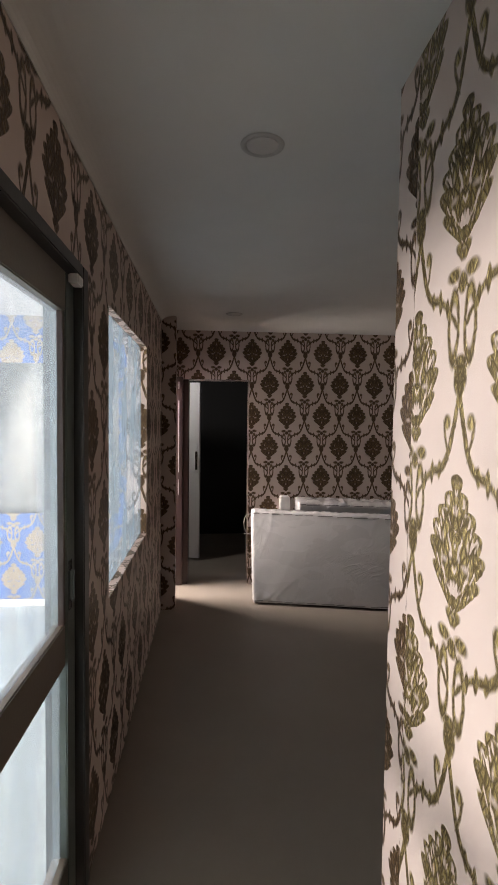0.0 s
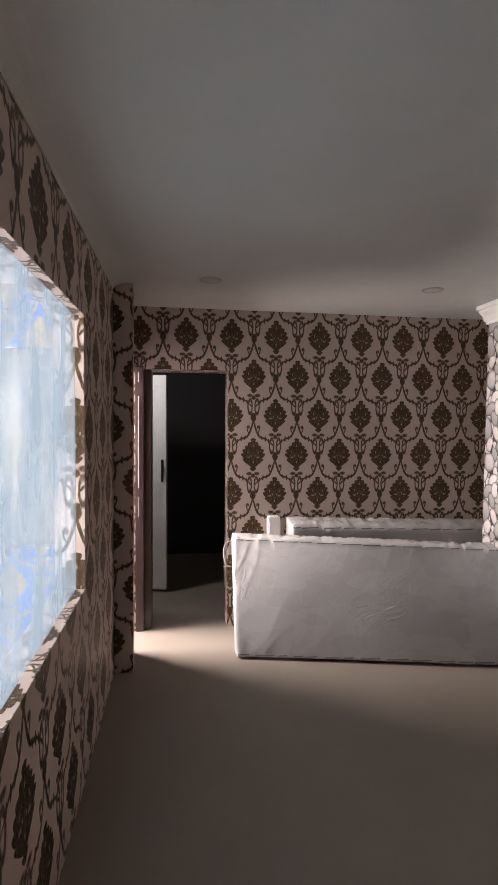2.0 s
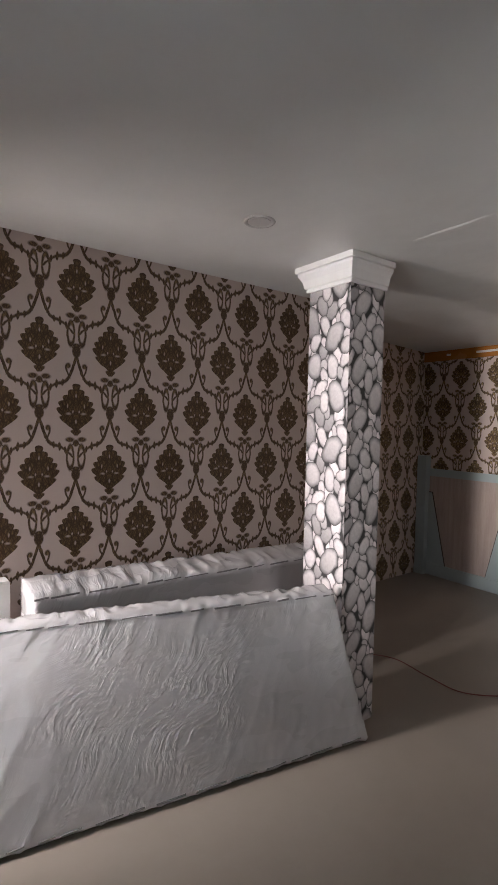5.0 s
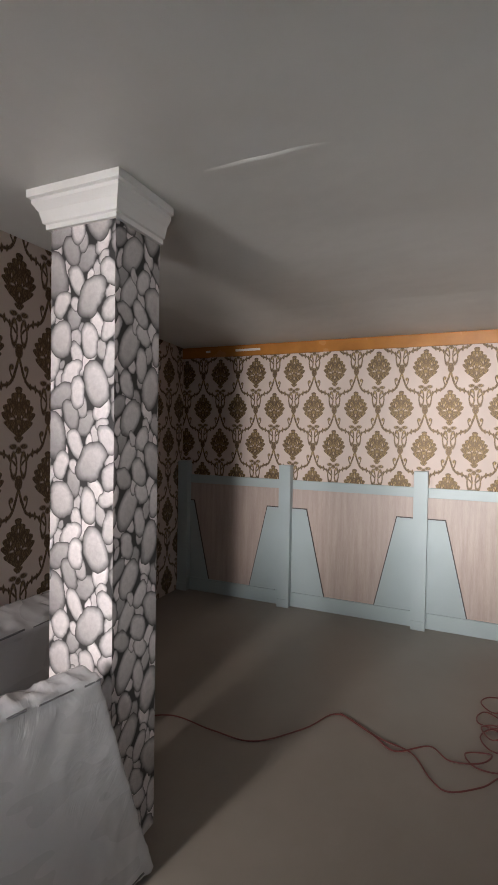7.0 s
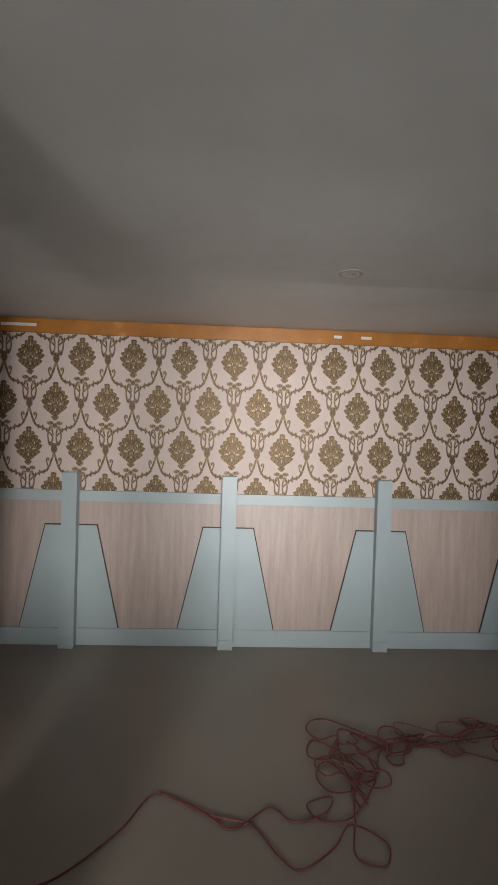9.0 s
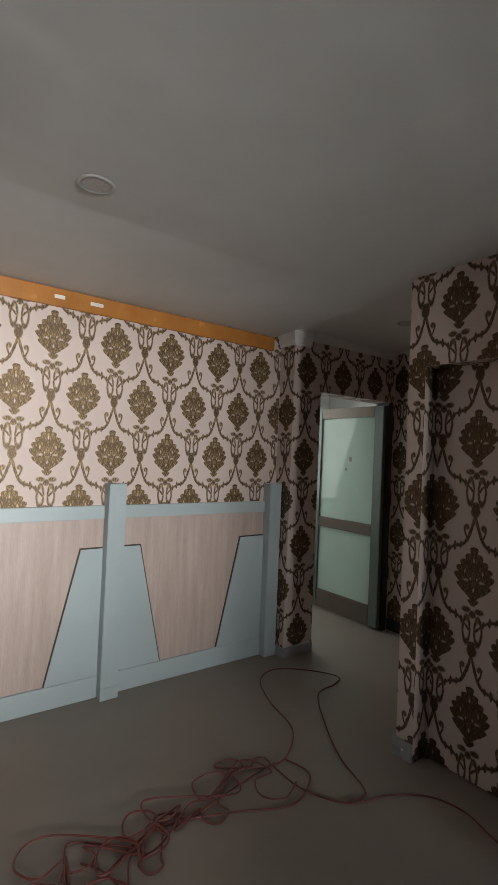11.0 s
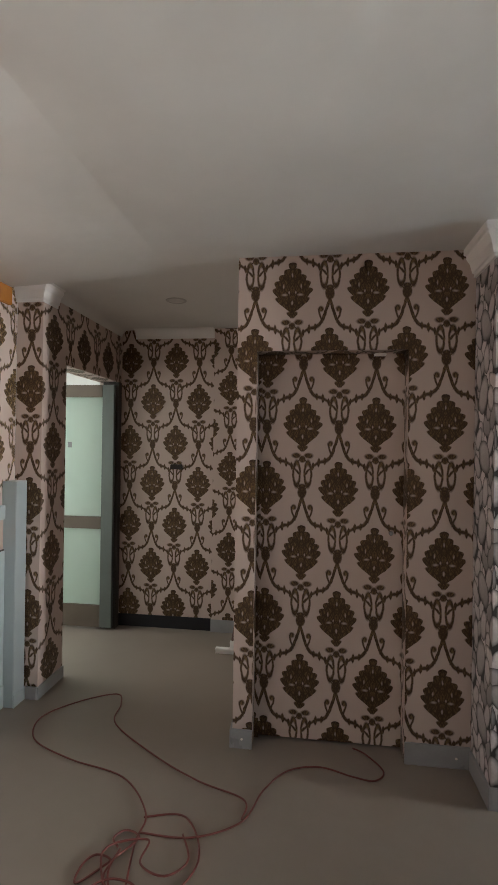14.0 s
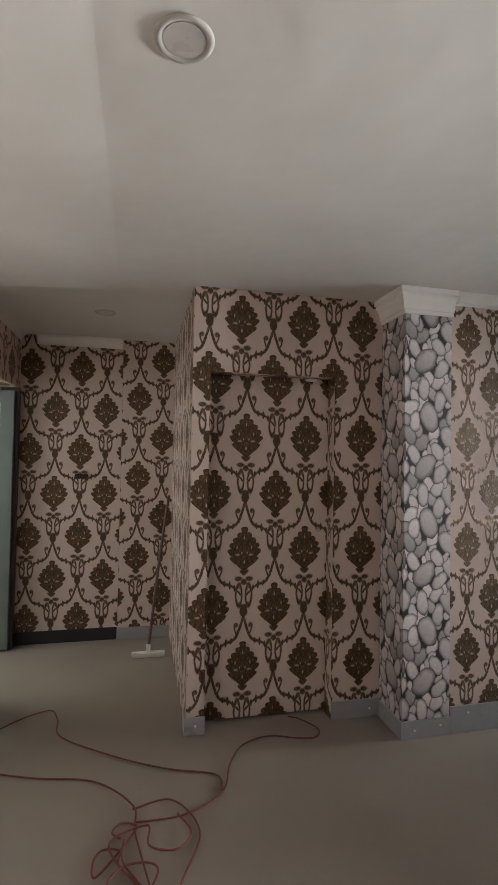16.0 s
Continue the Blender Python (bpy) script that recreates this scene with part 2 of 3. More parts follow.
def floor_mat():
    m, g, b = base_mat("floor_vinyl")
    p = position(g)
    n1, n2, n3 = g.noise(p, 1.1, 4), g.noise(p, 14.0, 5, 0.7), g.noise(p, 160.0, 2)
    f = g.add(g.mul(g.ramp(n1, 0.3, 0.7), 0.55), g.mul(n2, 0.45))
    g.put(b.inputs["Base Color"], g.mix(f, (0.222, 0.192, 0.163), (0.298, 0.262, 0.226)))
    g.put(b.inputs["Roughness"], g.m("MULTIPLY_ADD", n2, 0.25, 0.30))
    b.inputs["Specular IOR Level"].default_value = 0.4
    bump(g, b, n3, 0.08, 0.001)
    return m


def wood_panel_mat():
    m, g, b = base_mat("pale_oak_laminate")
    mp = g.node("ShaderNodeMapping")
    g.put(mp.inputs[0], position(g))
    mp.inputs["Scale"].default_value = (1, 9, 0.7)
    n1, n2 = g.noise(mp.outputs[0], 3.0, 5, 0.6), g.noise(mp.outputs[0], 26.0, 4, 0.7)
    f = g.add(g.mul(n1, 0.6), g.mul(n2, 0.4))
    g.put(b.inputs["Base Color"], g.mix(g.ramp(f, 0.35, 0.65), (0.36, 0.275, 0.235), (0.48, 0.39, 0.345)))
    b.inputs["Roughness"].default_value = 0.42
    bump(g, b, n2, 0.1, 0.001)
    return m


def plastic_mat():
    """Milky polythene sleeve, tight over the mattress, with folds."""
    m, g, b = base_mat("polythene_cover")
    p = position(g)
    mp = g.node("ShaderNodeMapping")
    g.put(mp.inputs[0], p)
    mp.inputs["Rotation"].default_value = (0.0, 0.9, 0.2)
    mp.inputs["Scale"].default_value = (1.0, 1.0, 2.2)
    n1, n2 = g.noise(mp.outputs[0], 3.2, 2, 0.5), g.noise(p, 2.2, 3)
    g.put(b.inputs["Base Color"], g.mix(n2, (0.45, 0.44, 0.44), (0.60, 0.595, 0.60)))
    g.put(b.inputs["Roughness"], g.m("MULTIPLY_ADD", n1, 0.3, 0.13))
    b.inputs["Coat Weight"].default_value = 1.0
    b.inputs["Coat Roughness"].default_value = 0.08
    warp = g.node("ShaderNodeVectorMath", op="ADD")
    ns = g.node("ShaderNodeTexNoise")
    g.put(ns.inputs["Vector"], p)
    ns.inputs["Scale"].default_value = 2.5
    sc = g.node("ShaderNodeVectorMath", op="SCALE")
    g.put(sc.inputs[0], ns.outputs["Color"])
    sc.inputs["Scale"].default_value = 0.30
    g.put(warp.inputs[0], p)
    g.put(warp.inputs[1], sc.outputs[0])
    mq = g.node("ShaderNodeMapping")
    g.put(mq.inputs[0], warp.outputs[0])
    mq.vector_type = "TEXTURE"
    mq.inputs["Rotation"].default_value = (0.0, -0.87, 0.0)
    mq.inputs["Scale"].default_value = (0.75, 1.0, 0.16)
    streak = g.absl(g.sub(g.noise(mq.outputs[0], 3.4, 3, 0.6), 0.5))
    crease = g.mul(g.sub(1.0, g.ramp(streak, 0.0, 0.10)), g.ramp(n2, 0.46, 0.62))
    bump(g, b, g.add(g.mul(crease, 0.7), g.mul(g.noise(mq.outputs[0], 9.0, 2, 0.6), 0.15)), 0.38, 0.010)
    return m


def film_mat(name, milky, tint, rough=0.05):
    """Window glass under a smeared milky film."""
    m, g, b = base_mat(name)
    out = m.node_tree.nodes["Material Output"]
    mp = g.node("ShaderNodeMapping")
    g.put(mp.inputs[0], position(g))
    mp.inputs["Scale"].default_value = (1, 3.0, 0.9)
    n = g.noise(mp.outputs[0], 1.5, 3, 0.5)
    tr, tl, df, gl = (g.node("ShaderNodeBsdf" + k) for k in ("Transparent", "Translucent", "Diffuse", "Glossy"))
    for s in (tl, df):
        s.inputs[0].default_value = (*tint, 1)
    tr.inputs[0].default_value = (0.96, 0.98, 1.0, 1)
    gl.inputs["Roughness"].default_value = rough
    m1, m2, m3 = (g.node("ShaderNodeMixShader") for _ in range(3))
    m1.inputs[0].default_value = 0.35
    g.put(m1.inputs[1], tl.outputs[0]); g.put(m1.inputs[2], df.outputs[0])
    g.put(m2.inputs[0], g.m("MULTIPLY_ADD", g.ramp(n, 0.38, 0.60), milky[1] - milky[0], milky[0]))
    g.put(m2.inputs[1], tr.outputs[0]); g.put(m2.inputs[2], m1.outputs[0])
    m3.inputs[0].default_value = 0.05
    g.put(m3.inputs[1], m2.outputs[0]); g.put(m3.inputs[2], gl.outputs[0])
    g.put(out.inputs[0], m3.outputs[0])
    return m


paper_left = wallpaper("damask_left", 2.345, 2.43, 0.397, 0.69)
paper_back = wallpaper("damask_back", 0.462, 2.434, 0.3515, 0.617)
# lighter gold2: highlights on the lit east wall are put into the ink colour
paper_east = wallpaper("damask_east", 3.410, 2.325, 0.383, 0.68, gold2=(0.42, 0.295, 0.125))
paper_passage = wallpaper("damask_passage", 0.777, 2.345, 0.41, 0.675)
paper_front = wallpaper("damask_partition", 3.914, 2.472, 0.375, 0.667)
paper_hidden = wallpaper("damask_hidden_door", 3.855, 1.799, 0.374, 0.671)
# corridor ink is brightened too, for the gleam of its lit gold
paper_corridor = wallpaper("damask_corridor", 1.301, 1.90, 0.406, 0.728, gold=(0.11, 0.078, 0.034), gold2=(0.42, 0.33, 0.13), open_work=0.9)
paper_r = wallpaper("damask_north_face", 2.622, 2.394, 0.327, 0.603)
paper_far = wallpaper("damask_far", 4.945, 2.39, 0.395, 0.689)
paper_far2 = wallpaper("damask_far_right", 4.477, 2.15, 0.395, 0.663)
paper_blue = wallpaper("damask_blue", -1.072, 0.70, 0.40, 0.64, ground=(0.05, 0.125, 0.36), gold=(0.26, 0.205, 0.14), gold2=(0.38, 0.31, 0.22), metal=0.1)
pebbles = pebble_paper()
vinyl = floor_mat()
oak = wood_panel_mat()
plastic = plastic_mat()
# grey for the shade under the folded seams of the covers
seam_grey = plain("seam_shade_grey", (0.16, 0.155, 0.155), 0.5)
def ceiling_mat():
    m, g, b = base_mat("ceiling_paint")
    p = position(g)
    n1, n2, n3 = g.noise(p, 0.8, 4), g.noise(p, 2.6, 4, 0.6), g.noise(p, 90.0, 2)
    g.put(b.inputs["Base Color"], g.mix(g.ramp(n2, 0.3, 0.7), (0.635, 0.63, 0.605), (0.69, 0.685, 0.66)))
    g.put(b.inputs["Roughness"], g.m("MULTIPLY_ADD", n2, 0.2, 0.42))
    bump(g, b, g.add(g.mul(n1, 1.0), g.add(g.mul(n2, 0.06), g.mul(n3, 0.003))), 0.5, 0.08)
    return m


plaster = ceiling_mat()
white_gypsum = plain("white_gypsum", (0.80, 0.79, 0.77), 0.55, vary=0.04)
white_wall = plain("white_wall_paint", (0.80, 0.81, 0.80), 0.6, vary=0.03, scale=2)
greyblue = plain("blue_grey_paint", (0.36, 0.42, 0.43), 0.38, vary=0.06, scale=3)
skirt_mat = plain("grey_tile_skirting", (0.30, 0.31, 0.32), 0.3, vary=0.1, scale=8)
dark_edge = plain("dark_brown_edge", (0.045, 0.030, 0.026), 0.5)
orange = plain("orange_varnished_wood", (0.42, 0.17, 0.035), 0.25, vary=0.22, scale=5)
chip_mat = plain("white_filler", (0.75, 0.72, 0.66), 0.7)
alu_dark = plain("dark_aluminium", (0.05, 0.047, 0.045), 0.35, metal=0.3)
alu_grey = plain("grey_green_aluminium", (0.15, 0.18, 0.17), 0.35, metal=0.3)
alu_brown = plain("brown_aluminium", (0.16, 0.135, 0.11), 0.35, metal=0.3)
jamb_pink = plain("pinkish_brown_frame", (0.25, 0.15, 0.14), 0.45)
jamb_brown = plain("dark_brown_frame", (0.075, 0.05, 0.045), 0.4)
black = plain("black_gap", (0.012, 0.012, 0.016), 0.7)
# near-black base colour stands in for the store room's lack of light
dark_wall = plain("store_wall_shade_black", (0.022, 0.021, 0.021), 0.8)
gloss_white = plain("white_gloss_door", (0.78, 0.78, 0.78), 0.22, vary=0.03)
chrome = plain("satin_chrome", (0.55, 0.55, 0.54), 0.25, metal=1.0)
ring_mat = plain("lamp_ring", (0.44, 0.43, 0.41), 0.4)
lens_mat = plain("lamp_lens", (0.52, 0.50, 0.48), 0.3)
pole_mat = plain("brown_pole", (0.10, 0.055, 0.045), 0.5)
blue_floor = plain("pale_glazed_tile", (0.26, 0.31, 0.325), 0.25, vary=0.08, scale=2.0)
red_cord = plain("red_brown_cord", (0.15, 0.035, 0.03), 0.45)
foam = plain("white_foam", (0.78, 0.77, 0.75), 0.8)
film = film_mat("smeared_glass", (0.22, 0.92), (0.11, 0.145, 0.175))
clear = film_mat("dusty_glass", (0.16, 0.40), (0.20, 0.25, 0.29))
frosted = film_mat("frosted_glass", (0.90, 0.98), (0.74, 0.86, 0.80))
blind = film_mat("white_blind", (0.97, 1.0), (0.25, 0.26, 0.255), 0.5)


# ---------------------------------------------------------------- mesh helpers
def finish(name, bm, mat, parent=None, label="", smooth=False):
    me = bpy.data.meshes.new(name)
    bmesh.ops.recalc_face_normals(bm, faces=bm.faces)
    bm.to_mesh(me)
    bm.free()
    for k in (mat if isinstance(mat, (list, tuple)) else [mat]):
        me.materials.append(k)
    if smooth:
        for p in me.polygons:
            p.use_smooth = True
    ob = new(name, me)
    if parent:
        ob.parent = parent
    if label:
        ob["label"] = label
    return ob


def part(name, bm, mat, parent, label="", smooth=False):
    return finish(name, bm, mat, parent, label, smooth)


def box_bm(lo, hi, bevel=0.0, seg=2):
    bm = bmesh.new()
    bmesh.ops.create_cube(bm, size=1)
    for v in bm.verts:
        v.co = Vector([lo[i] + (v.co[i] + 0.5) * (hi[i] - lo[i]) for i in range(3)])
    if bevel:
        bmesh.ops.bevel(bm, geom=bm.edges[:], offset=bevel, segments=seg, affect="EDGES")
    return bm


def prism_bm(profile, axis, a, b, bevel=0.0):
    """A closed 2D profile carried from a to b along an axis; profile in the other two axes in order."""
    bm = bmesh.new()

    def at(p, t):
        q = list(p)
        q.insert(axis, t)
        return Vector(q)
    r0 = [bm.verts.new(at(p, a)) for p in profile]
    r1 = [bm.verts.new(at(p, b)) for p in profile]
    n = len(profile)
    for i in range(n):
        bm.faces.new((r0[i], r0[(i + 1) % n], r1[(i + 1) % n], r1[i]))
    bm.faces.new(r0)
    bm.faces.new(r1)
    if bevel:
        bmesh.ops.bevel(bm, geom=bm.edges[:], offset=bevel, segments=2, affect="EDGES")
    return bm


def wall(name, axis, p0, p1, s0, s1, z0, z1, holes, mat):
    """A wall across an axis (0: thick along x, 1: along y), from s0 to s1 along the other, with openings (s, s, z, z)."""
    ss = sorted({s0, s1, *[h for o in holes for h in o[:2]]})
    zs = sorted({z0, z1, *[h for o in holes for h in o[2:]]})
    solid = {}
    for i in range(len(ss) - 1):
        for j in range(len(zs) - 1):
            cs, cz = (ss[i] + ss[i + 1]) / 2, (zs[j] + zs[j + 1]) / 2
            solid[i, j] = not any(o[0] < cs < o[1] and o[2] < cz < o[3] for o in holes)
    bm = bmesh.new()
    cache = {}

    def v(p, s, z):
        k = (p, s, z)
        if k not in cache:
            cache[k] = bm.verts.new((p, s, z) if axis == 0 else (s, p, z))
        return cache[k]
    for (i, j), ok in solid.items():
        if not ok:
            continue
        a, b, c, d = ss[i], ss[i + 1], zs[j], zs[j + 1]
        for p in (p0, p1):
            bm.faces.new((v(p, a, c), v(p, b, c), v(p, b, d), v(p, a, d)))
        for (di, dj), e in (((-1, 0), ((a, c), (a, d))), ((1, 0), ((b, c), (b, d))), ((0, -1), ((a, c), (b, c))), ((0, 1), ((a, d), (b, d)))):
            if not solid.get((i + di, j + dj), False):
                (e0, f0), (e1, f1) = e
                bm.faces.new((v(p0, e0, f0), v(p0, e1, f1), v(p1, e1, f1), v(p1, e0, f0)))
    ob = finish(name, bm, mat)
    tagged(ob, kind="structure")
    return ob


def slab(name, lo, hi, mat, bevel=0.0, kind="structure"):
    return tagged(finish(name, box_bm(lo, hi, bevel), mat), kind=kind)


def tube(name, pts, r, mat, parent=None, label="", sides=8):
    """A round cord through points, smoothed by a Catmull-Rom curve."""
    P = [Vector(p) for p in pts]
    path = []
    for i in range(len(P) - 1):
        a, b, c, d = P[max(i - 1, 0)], P[i], P[i + 1], P[min(i + 2, len(P) - 1)]
        for k in range(8):
            t = k / 8
            path.append(0.5 * ((2 * b) + (c - a) * t + (2 * a - 5 * b + 4 * c - d) * t * t + (3 * b - a - 3 * c + d) * t ** 3))
    path.append(P[-1])
    bm = bmesh.new()
    rings = []
    for i, p in enumerate(path):
        d = (path[min(i + 1, len(path) - 1)] - path[max(i - 1, 0)]).normalized()
        up = Vector((0, 0, 1)) if abs(d.z) < 0.9 else Vector((1, 0, 0))
        s = d.cross(up).normalized()
        t = s.cross(d)
        rings.append([bm.verts.new(p + r * (math.cos(w) * s + math.sin(w) * t)) for w in (2 * math.pi * k / sides for k in range(sides))])
    for a, b in zip(rings, rings[1:]):
        for k in range(sides):
            bm.faces.new((a[k], a[(k + 1) % sides], b[(k + 1) % sides], b[k]))
    bm.faces.new(rings[0])
    bm.faces.new(rings[-1])
    return finish(name, bm, mat, parent, label, smooth=True)


def disc_bm(c, r, h, axis=2, seg=32, bevel=0.0):
    bm = bmesh.new()
    rot = {0: Matrix.Rotation(math.pi / 2, 4, "Y"), 1: Matrix.Rotation(math.pi / 2, 4, "X"), 2: Matrix.Identity(4)}[axis]
    bmesh.ops.create_cone(bm, cap_ends=True, segments=seg, radius1=r, radius2=r, depth=h, matrix=Matrix.Translation(c) @ rot)
    if bevel:
        bmesh.ops.bevel(bm, geom=[e for e in bm.edges if len(e.link_faces) == 2 and any(len(f.verts) > 4 for f in e.link_faces)], offset=bevel, segments=2, affect="EDGES")
    return bm


def settle(top, place):
    """Puts the base of a thing at place, its parts staying where they are."""
    top.location = place
    for o in top.children_recursive:
        o.data.transform(Matrix.Translation(-Vector(place)))
    return top


def empty(name, place, label, category, group=""):
    ob = new(name)
    ob.location = place
    return tagged(ob, label, category, group)


# ---------------------------------------------------------------- structure
H = 2.50
slab("floor", (-5.3, -1.6, -0.12), (7.4, 7.4, 0.0), vinyl)
slab("floor_blue_room", (-5.098, -1.398, 0.0), (-0.132, 4.498, 0.004), blue_floor)
slab("ceiling", (-5.3, -1.6, H), (7.4, 7.4, H + 0.12), plaster)

# left wall with the glass door and the inner window
wall("wall_left", 0, -0.13, 0.0, -1.4, 4.62, 0, H, [(0.65, 1.88, 0, 2.13), (2.23, 3.42, 0.88, 2.10)], paper_left)
slab("wall_pier", (0.0015, 4.36, 0), (0.12, 4.44, H), paper_left)
wall("wall_side_entry", 0, -0.13, 0.04, 4.62, 5.26, 0, H, [(4.66, 5.06, -0.1, 2.05)], paper_left)
wall("wall_back", 1, 5.0, 5.26, 0.042, 3.30, 0, H, [(0.14, 0.79, -0.1, 2.03)], paper_back)
slab("wall_column", (2.654, 4.224, 0), (2.924, 4.524, H), pebbles)
wall("wall_north_return", 0, 3.17, 3.30, 5.262, 5.87, 0, H, [], paper_back)
wall("wall_north", 1, 5.75, 5.87, 3.302, 5.59, 0, H, [], paper_east)
wall("wall_east", 0, 5.59, 5.72, 0.91, 5.87, 0, H, [], paper_east)
wall("wall_east_passage", 0, 5.42, 5.588, -0.45, 0.91, 0, H, [(-0.27, 0.62, -0.1, 2.05)], paper_passage)
wall("wall_far", 1, -0.45, -0.33, 4.62, 5.42, 0, H, [], paper_far)
wall("wall_far_right", 1, -0.45, -0.31, 4.19, 4.618, 0, H, [], paper_far2)
wall("wall_partition_side", 0, 4.07, 4.19, -0.45, 1.09, 0, H, [], paper_front)
wall("wall_partition", 1, 1.09, 1.19, 3.03, 4.19, 0, H, [(3.34, 4.09, -0.1, 2.02)], paper_front)
slab("wall_stone_pier", (2.735, 1.092, 0), (3.028, 1.453, H), pebbles)
wall("wall_north_face", 1, 1.33, 1.45, 0.91, 2.733, 0, H, [], paper_r)
wall("wall_corridor", 0, 0.91, 1.03, -1.4, 1.329, 0, H, [], paper_corridor)
# unseen wall, added to keep sky light out of the partition box
wall("wall_light_stop_south", 1, -0.60, -0.452, 1.032, 5.42, 0, H, [], white_wall)
wall("wall_entry_south", 1, -1.52, -1.40, -0.13, 1.03, 0, H, [], paper_r)

# rooms behind
wall("wall_blue_room_north", 1, 4.50, 4.62, -5.1, -0.132, 0, H, [(-1.75, -0.38, 0.81, 2.10)], paper_blue)
wall("wall_blue_room_west", 0, -5.2, -5.1, -1.4, 4.62, 0, H, [], white_wall)
wall("wall_blue_room_south", 1, -1.5, -1.4, -5.1, -0.13, 0, H, [], white_wall)
wall("wall_porch_north", 1, 5.6, 5.72, -1.6, -0.802, 0, H, [], white_wall)
wall("wall_porch_west", 0, -1.72, -1.6, 4.62, 5.72, 0, H, [], white_wall)
# store walls carry the room's shade in their colour
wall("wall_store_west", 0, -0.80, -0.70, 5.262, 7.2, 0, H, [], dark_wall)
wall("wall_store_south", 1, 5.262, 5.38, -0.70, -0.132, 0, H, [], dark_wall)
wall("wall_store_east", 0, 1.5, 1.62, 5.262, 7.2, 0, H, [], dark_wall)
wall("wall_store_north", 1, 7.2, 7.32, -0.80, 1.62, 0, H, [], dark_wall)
wall("wall_green_room_east", 0, 7.2, 7.32, -1.3, 1.5, 0, H, [], white_wall)
wall("wall_green_room_north", 1, 1.4, 1.5, 5.722, 7.2, 0, H, [], white_wall)
wall("wall_green_room_south", 1, -1.4, -1.3, 5.42, 7.2, 0, H, [], white_wall)
wall("wall_green_room_west", 0, 5.42, 5.54, -1.3, -0.452, 0, H, [], white_wall)


# ---------------------------------------------------------------- trims
def cove(name, axis, a, b, wall_at, sign, low=2.455, reach=0.10, mat=white_gypsum):
    """A hollow plaster cove along an axis, against a wall, growing towards sign."""
    prof = [(wall_at, low), (wall_at, H)]
    prof.append((wall_at + sign * reach, H))
    for k in range(9, -1, -1):
        w = math.pi / 2 * k / 9
        prof.append((wall_at + sign * reach * (1 - math.cos(w)) + 0.004 * sign, low + (H - low) * math.sin(w) - 0.002))
    return tagged(finish(name, prism_bm(prof, axis, a, b), mat), kind="structure")


cove("trim", 1, -1.4, 4.35, 0.0, 1, 2.455, 0.11, plaster)
cove("trim", 0, 4.622, 5.30, -0.33, 1, 2.425, 0.07)
cove("trim", 1, -0.31, 0.73, 5.42, -1, 2.44, 0.07, plaster)


def cornice(name, x0, x1, y0, y1, low, sides, mat=white_gypsum):
    """A stepped cornice ring round a pier; sides: which of W, S, E, N project."""
    bm = bmesh.new()
    steps = [(0.004, low), (0.012, low), (0.012, low + 0.018), (0.020, low + 0.022), (0.030, low + 0.062), (0.048, low + 0.09), (0.048, low + 0.104), (0.060, low + 0.108), (0.060, H - 0.001)]
    rings = []
    for d, z in steps:
        w, s, e, n = (d if k in sides else 0.0 for k in "WSEN")
        rings.append([bm.verts.new(c) for c in ((x0 - w, y0 - s, z), (x1 + e, y0 - s, z), (x1 + e, y1 + n, z), (x0 - w, y1 + n, z))])
    for a, b in zip(rings, rings[1:]):
        for k in range(4):
            bm.faces.new((a[k], a[(k + 1) % 4], b[(k + 1) % 4], b[k]))
    bm.faces.new(rings[0])
    bm.faces.new(rings[-1])
    return tagged(finish(name, bm, mat), kind="structure")


cornice("trim", 2.652, 2.926, 4.222, 4.526, 2.362, "WSN")
cornice("trim", 2.733, 3.030, 1.192, 1.455, 2.362, "NE")
cornice("trim", 5.425, 5.588, 0.75, 0.912, 2.385, "WN")
slab("trim", (0.93, 1.452, 2.43), (2.731, 1.51, H - 0.001), white_gypsum, 0.006)

# orange varnished beam under the ceiling of the east wall
slab("trim", (5.562, 1.0, 2.342), (5.589, 5.748, 2.446), orange, 0.004)
tagged(finish("trim", prism_bm([(4.6, H - 0.0005), (5.589, H - 0.0005), (5.589, 2.449)], 1, 1.0, 5.748), plaster), kind="structure")
for y, w in ((5.02, 0.26), (2.63, 0.06), (2.41, 0.08), (5.45, 0.05)):
    slab("trim", (5.556, y - w / 2, 2.385), (5.5615, y + w / 2, 2.407), chip_mat, 0.002)

# badly filled joint in the ceiling board
bm = bmesh.new()
rows = []
for i in range(25):
    f = i / 24
    y = 3.36 + 0.58 * f
    hgt = 0.008 * math.sin(math.pi * f ** 1.6) * (0.7 + 0.3 * noise.noise(Vector((f * 9, 0, 0))))
    x = 2.73 + 0.012 * noise.noise(Vector((f * 4, 3, 0)))
    rows.append([bm.verts.new((x + a, y, H + 0.001 - hgt * c)) for a, c in ((-0.016, 0), (-0.005, 0.8), (0.004, 1), (0.04, 0.6), (0.14, 0))])
for a, c in zip(rows, rows[1:]):
    for k in range(4):
        bm.faces.new((a[k], a[k + 1], c[k + 1], c[k]))
tagged(finish("trim", bm, plaster, smooth=True), kind="structure")

